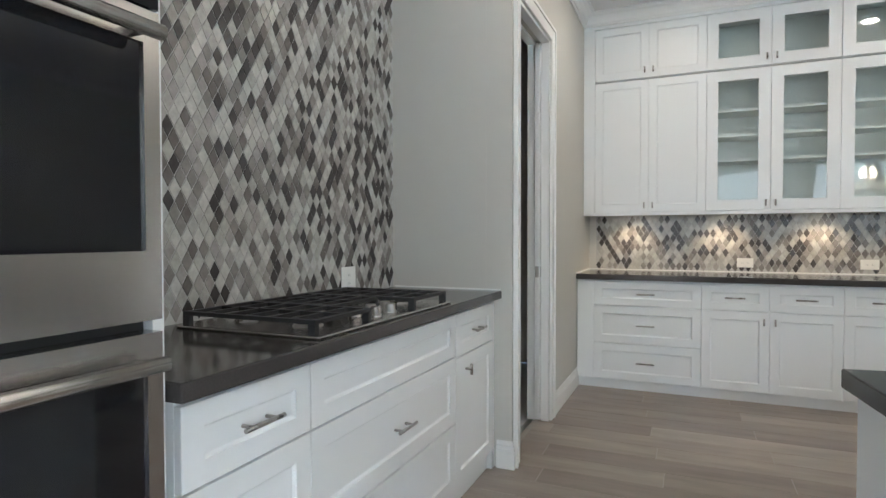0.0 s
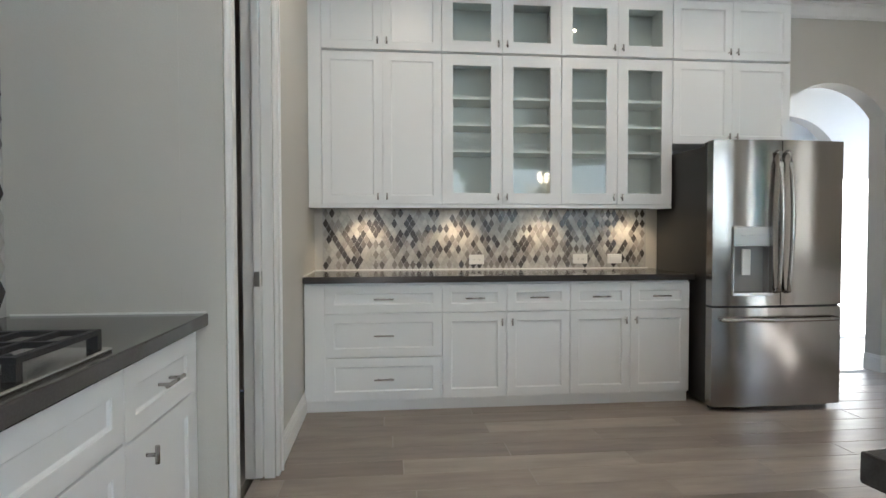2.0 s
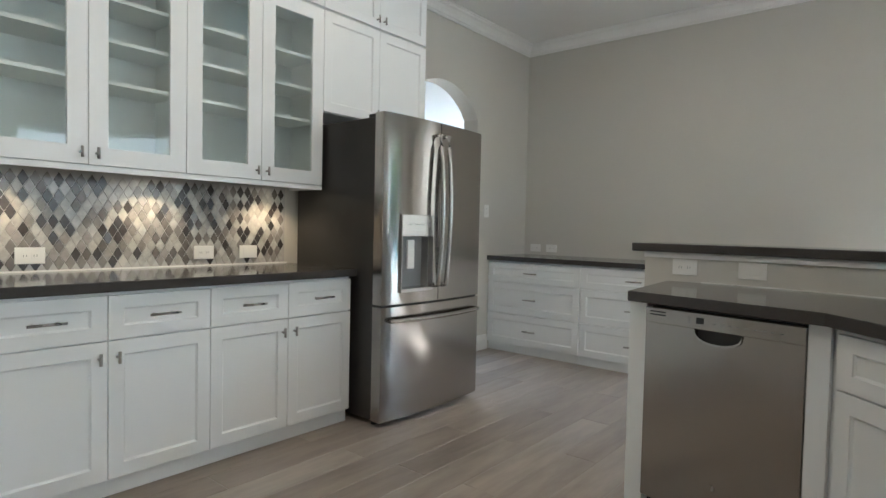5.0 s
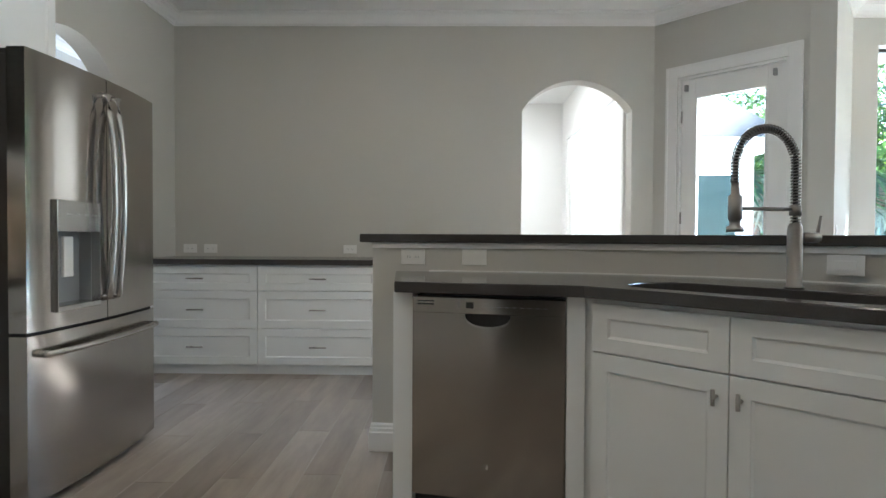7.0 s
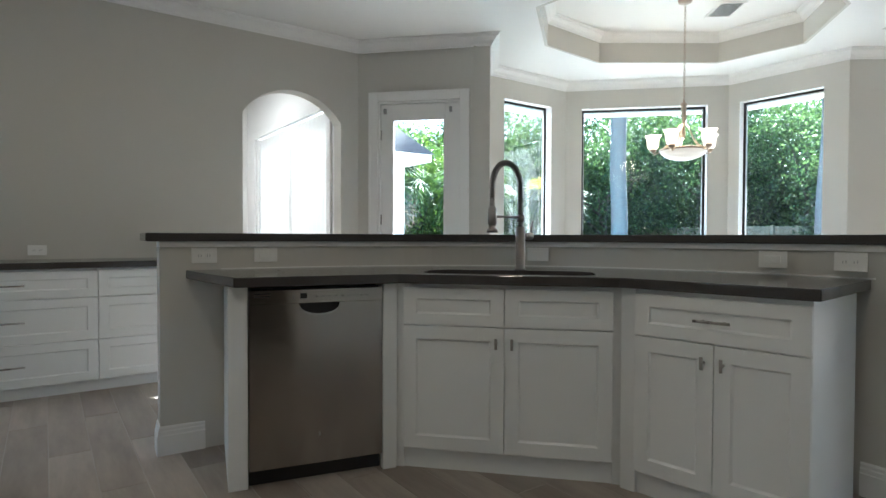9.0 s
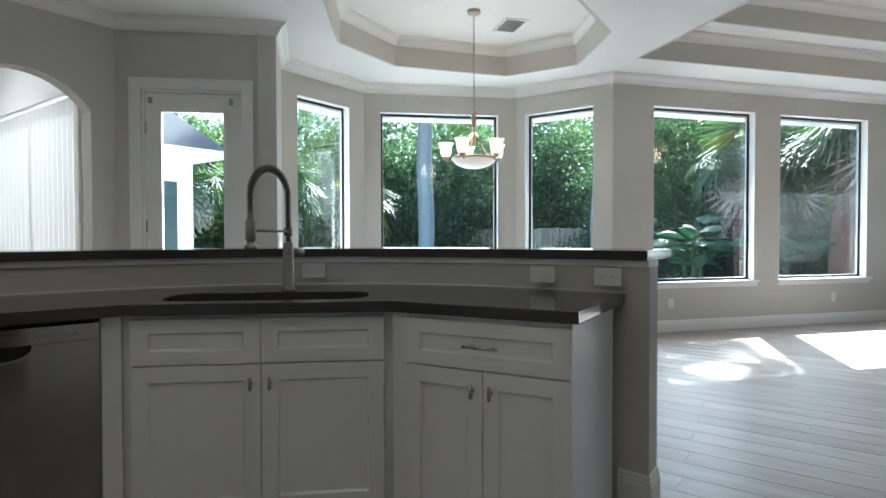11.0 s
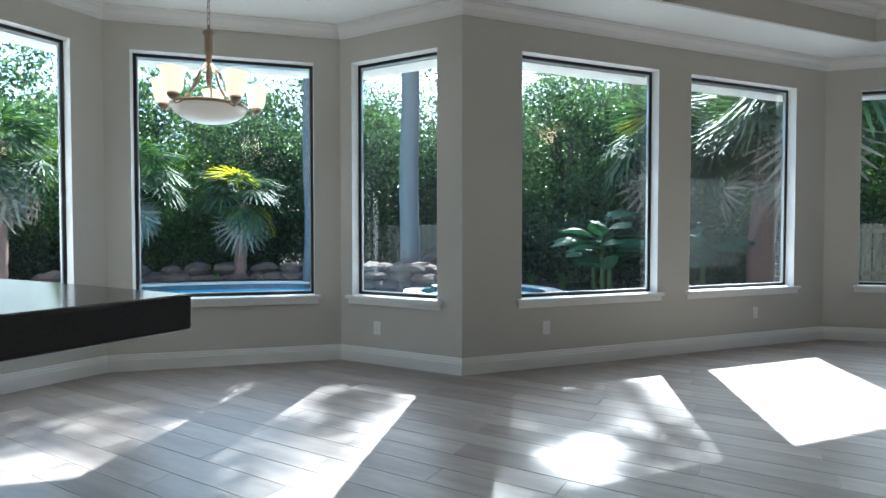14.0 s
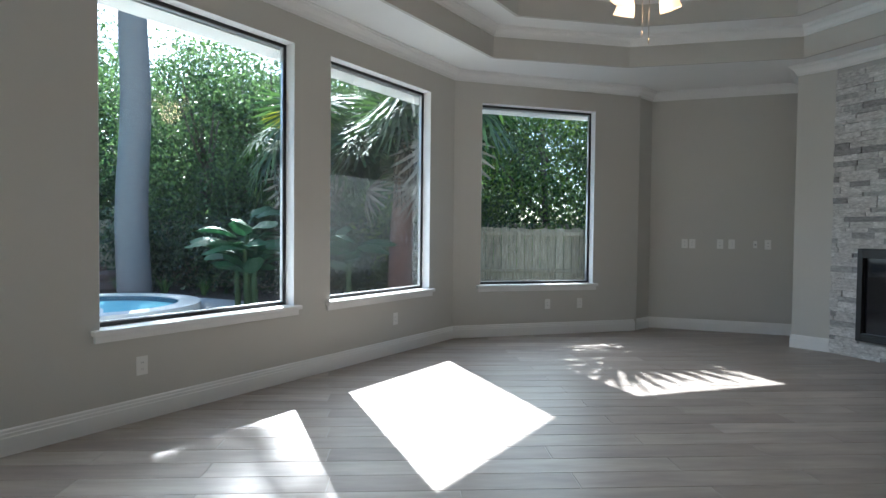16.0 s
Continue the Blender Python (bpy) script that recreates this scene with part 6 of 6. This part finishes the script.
for i, (x, y) in enumerate(((1.2, -12.5), (-0.3, -12.6), (0.5, -13.0), (-1.1, -12.7), (2.4, -12.9), (3.6, -12.6), (4.6, -13.4), (5.6, -13.8), (1.9, -13.4), (3.0, -13.7), (6.6, -13.9))):
    t = thing("shrub", pose(x, y, GZ), "tall dark shrub in front of the fence", "shrub", "garden shrubs")
    pts = clumps((0, 0, 0.95), (0.9, 0.8, 1.15), 40, 60, 600 + i, 0.3, 0.25)
    pts = pts[pts[:, 2] > 0.02]
    v, q = leaf_quads(pts, 0.11, seed=640 + i)
    quads_object("foliage", v, q, LEAFL if i == 2 else LEAFD, t)["kind"] = "stuff"


# ---- fence ----
def fence(p, q, top, base):
    m = along(p, q)
    ln = (Vector(q) - Vector(p)).length
    t = thing("fence", m, "weathered grey-brown wooden board fence", "fence", "fence runs")
    n = int(ln / 0.15)
    r = np.random.default_rng(int(ln * 100))
    shared = bpy.data.meshes.new("board")
    bm = boxes((0.0, 0.138, -0.02, 0.0, base, top))
    bm.to_mesh(shared)
    bm.free()
    shared.materials.append(FENCEW)
    for i in range(n):
        b = new("board", shared)
        b.parent = t
        b.location = (i * 0.15, 0, float(r.uniform(-0.02, 0.02)))
    for z in (top - 0.1, top - 0.82, base + 0.2):
        part("rail", boxes((0, ln, 0.001, 0.045, z - 0.035, z + 0.035)), FENCEW, t)
    for i in range(int(ln / 2.4) + 1):
        part("post", boxes((i * 2.4 - 0.045, i * 2.4 + 0.045, 0.046, 0.13, base, top + 0.03)), FENCEW, t)


fence((-13.0, -9.9), (-0.95, -11.16), 1.31, -0.5)
fence((-6.0, -13.5), (16.5, -16.0), 1.45, -0.5)
fence((18.2, -15.5), (18.6, 3.0), 1.5, -0.5)

# wood behind the fence seen through the south window
for i, (x, y, h, s, mt) in enumerate(((-1.2, -15.0, 6.0, 2.3, LEAF), (-3.6, -14.6, 5.4, 2.2, LEAFL), (-5.8, -15.2, 5.6, 2.3, LEAF), (1.2, -15.4, 6.2, 2.3, LEAF), (-8.3, -15.4, 6.0, 2.4, LEAF), (-2.4, -17.5, 7.0, 2.6, LEAF), (3.6, -15.6, 6.0, 2.1, LEAF), (5.4, -15.6, 6.2, 2.1, LEAF))):
    broadleaf(x, y, h, s, 700 + i, mt, 0.10, 0.0, n=130, per=200)

# ---- wing of the house seen through the patio door ----
wing = thing("house_wing", pose(0.0, 0.12, 0), "white stucco wing of the house with a dark shingle roof", "house")
part("wall", boxes((9.2, 15.5, -2.2, -2.05, GZ, 2.5), (9.2, 9.35, -2.05, 4.0, GZ, 2.5), (15.35, 15.5, -2.05, 4.0, GZ, 2.5), (9.2, 15.5, 4.0, 4.15, GZ, 2.5)), STUCCO, wing)
part("eave", boxes((8.7, 16.0, -2.5, 4.6, 2.5, 2.64)), TRIM, wing, "white painted eaves")
bm = bmesh.new()
vs = [bm.verts.new(p) for p in ((8.66, -2.55, 2.641), (16.04, -2.55, 2.641), (16.04, 4.65, 2.641), (8.66, 4.65, 2.641), (11.5, 0.4, 5.6), (13.2, 0.4, 5.6))]
for fc in ((0, 1, 5, 4), (1, 2, 5), (2, 3, 4, 5), (3, 0, 4), (3, 2, 1, 0)):
    bm.faces.new([vs[i] for i in fc])
part("roof", bm, SHINGLE, wing)
dd = part("door", boxes((9.165, 9.199, -1.9, -0.95, GZ, 2.1)), TEAL, wing, "dark green painted door")
part("door_frame", boxes((9.15, 9.198, -2.02, -1.9, GZ, 2.2), (9.15, 9.198, -0.95, -0.83, GZ, 2.2), (9.15, 9.198, -1.9, -0.95, 2.1, 2.2)), TRIM, wing)


# ---- pieces: mosaic, stacked stone, floor planks ----
def shared_mesh(name, bm, material):
    me = bpy.data.meshes.new(name)
    bm.to_mesh(me)
    bm.free()
    me.materials.append(material)
    return me


def diamond_bm(w, h, t=0.0022):
    bm = bmesh.new()
    g = 0.0012
    base = [(0, -h / 2 + 2 * g), (w / 2 - g, 0), (0, h / 2 - 2 * g), (-w / 2 + g, 0)]
    lo = [bm.verts.new((x, 0.0, z)) for x, z in base]
    hi = [bm.verts.new((x * 0.95, -t, z * 0.95)) for x, z in base]
    bm.faces.new(hi)
    for i in range(4):
        bm.faces.new((lo[i], lo[(i + 1) % 4], hi[(i + 1) % 4], hi[i]))
    bmesh.ops.recalc_face_normals(bm, faces=bm.faces)
    return bm


def mosaic(name, m, x0, x1, z0, z1, label, near, skip=()):
    """Diamond tiles on a grout bed. m: x along the wall, -y into the room. near: how close a tile lies to where one stands."""
    w, h = 0.047, 0.079
    bed = tagged(link(name, boxes((x0, x1, -0.004, -0.0005, z0, z1)), GROUT), label, "backsplash", "", "structure")
    bed.matrix_world = m
    spots = []
    nx, nz = int((x1 - x0) / w) + 1, int((z1 - z0) / (h / 2)) + 1
    for j in range(nz + 1):
        for i in range(nx + 1):
            x = x0 + i * w + (w / 2 if j % 2 else 0)
            z = z0 + j * h / 2
            if x - w / 2 < x0 - 0.002 or x + w / 2 > x1 + 0.002 or z - h / 2 < z0 - 0.002 or z + h / 2 > z1 + 0.002:
                continue
            spots.append((x, z))
    spots.sort(key=near)
    one = shared_mesh("tile", diamond_bm(w, h), TILE)
    for x, z in spots[:300]:
        o = new("tile", one)
        o.parent = bed
        o.location = (x, -0.004, z)
        o.rotation_euler = (random.gauss(0, 0.02), 0, random.gauss(0, 0.02))
    vs = [v.co.copy() for v in one.vertices]
    fs = [list(f.vertices) for f in one.polygons]
    V, F = [], []
    for k, (x, z) in enumerate(spots[300:]):
        t1, t2 = random.gauss(0, 0.02), random.gauss(0, 0.02)
        V += [(v.x + x, v.y - 0.004 + v.z * t1 + v.x * t2, v.z + z) for v in vs]
        F += [[i + k * len(vs) for i in f] for f in fs]
    me = bpy.data.meshes.new("tiles")
    me.from_pydata(V, [], F)
    me.materials.append(TILE)
    o = new("tiles", me)
    o.parent = bed
    o["kind"] = "stuff"


mosaic("backsplash_hutch", pose(0, 5.2685, 0), -0.56, 1.985, 0.897, 1.384, "grey marble diamond mosaic backsplash under the uppers", lambda p: abs(p[0] - 0.5))
mosaic("backsplash_cooktop", pose(-1.3085, 0, 0, 0, 0, 90), 0.87, 2.868, 0.915, 2.92, "grey marble diamond mosaic wall behind the cooktop", lambda p: abs(p[0] - 1.5) + abs(p[1] - 1.4))


def stacked_stone():
    bed = structure("wall_stone_bed", boxes((0.02, FL - 0.002, 0.001, 0.012, 0.0, 2.92)), GROUT, "stacked grey ledger stone face of the chimney breast", "stone wall")
    bed.matrix_world = FM
    r = np.random.default_rng(21)
    rows, z = [], 0.002
    while z < 2.86:
        h = float(r.choice([0.042, 0.052, 0.062]))
        x = 0.02 - float(r.uniform(0, 0.2))
        while x < FL - 0.01:
            ln = float(r.uniform(0.14, 0.42))
            a, b = max(x, 0.02), min(x + ln, FL - 0.003)
            x += ln
            if b - a < 0.03:
                continue
            for u, v in ((a, b),):
                if z + h > 0.178 and z < 1.092 and v > bx0 - 0.002 and u < bx1 + 0.002:
                    if u < bx0 - 0.04:
                        rows.append((u, bx0 - 0.002, z, h))
                    if v > bx1 + 0.04:
                        rows.append((bx1 + 0.002, v, z, h))
                    continue
                rows.append((u, v, z, h))
        z += h
    rows.sort(key=lambda p: -p[0])
    for u, v, z, h in rows[:330]:
        d = 0.02 + float(r.uniform(0, 0.022))
        bm = bmesh.new()
        g = 0.0014
        n = 4
        front = []
        for i in range(n + 1):
            x = u + g + (v - u - 2 * g) * i / n
            front.append([bm.verts.new((x, d + float(r.uniform(-0.004, 0.004)), zz)) for zz in (z + g, z + h - g)])
        back = [[bm.verts.new((x, 0.0125, zz)) for zz in (z + g, z + h - g)] for x in (u + g, v - g)]
        for a, b in zip(front, front[1:]):
            bm.faces.new((a[0], b[0], b[1], a[1]))
        bm.faces.new([back[0][0], back[1][0]] + [f[0] for f in front[::-1]])
        bm.faces.new([f[1] for f in front] + [back[1][1], back[0][1]])
        bm.faces.new((back[0][0], front[0][0], front[0][1], back[0][1]))
        bm.faces.new((back[1][0], back[1][1], front[-1][1], front[-1][0]))
        bmesh.ops.recalc_face_normals(bm, faces=bm.faces)
        part("stone", bm, STONE, bed)


stacked_stone()


def spans(y, poly):
    xs = []
    for p, q in zip(poly, poly[1:] + poly[:1]):
        if (p[1] <= y) != (q[1] <= y):
            xs.append(p[0] + (q[0] - p[0]) * (y - p[1]) / (q[1] - p[1]))
    xs.sort()
    return list(zip(xs[::2], xs[1::2]))


def plank_floor():
    poly = ccw(shrink(ROOM, -0.07))
    W, L, g = 0.178, 1.2, 0.0019
    rows = []
    y, j = 0.811 - 48 * 0.178, 0
    while y < 5.4:
        off = (0.6 * (j % 2) - 0.025 * j + 0.4) % L
        for a, b in spans(y + W / 2, poly):
            x = -6.0 + off
            while x < b:
                u, v = max(x, a), min(x + L, b)
                if v - u > 0.02:
                    rows.append((u + g, v - g, y + g, y + W - g))
                x += L
        y += W
        j += 1
    bed = bpy.data.objects["floor"]
    rows.sort(key=lambda r: ((r[0] + r[1]) / 2 - 0.3) ** 2 + ((r[2] + r[3]) / 2 - 0.2) ** 2 * 0.35)
    keep = {}
    for u, v, a, b in rows[:300]:
        ln = round(v - u, 3)
        if ln not in keep:
            c = 0.0012
            bm = bmesh.new()
            lo = [bm.verts.new((x, y, 0.0)) for x, y in ((0, 0), (ln, 0), (ln, b - a), (0, b - a))]
            hi = [bm.verts.new((x, y, 0.0016)) for x, y in ((c, c), (ln - c, c), (ln - c, b - a - c), (c, b - a - c))]
            bm.faces.new(hi)
            for i in range(4):
                bm.faces.new((lo[i], lo[(i + 1) % 4], hi[(i + 1) % 4], hi[i]))
            keep[ln] = shared_mesh("plank", bm, PLANK)
        o = new("plank", keep[ln])
        o.parent = bed
        o.location = (u, a, -0.0016)
    V, F = [], []
    for k, (u, v, a, b) in enumerate(rows[300:]):
        c = 0.0012
        V += [(u, a, -0.0016), (v, a, -0.0016), (v, b, -0.0016), (u, b, -0.0016), (u + c, a + c, 0), (v - c, a + c, 0), (v - c, b - c, 0), (u + c, b - c, 0)]
        n = 8 * k
        F += [(n + 4, n + 5, n + 6, n + 7), (n, n + 1, n + 5, n + 4), (n + 1, n + 2, n + 6, n + 5), (n + 2, n + 3, n + 7, n + 6), (n + 3, n, n + 4, n + 7)]
    me = bpy.data.meshes.new("planks")
    me.from_pydata(V, [], F)
    me.materials.append(PLANK)
    o = new("planks", me)
    o.parent = bed
    o["kind"] = "stuff"


plank_floor()
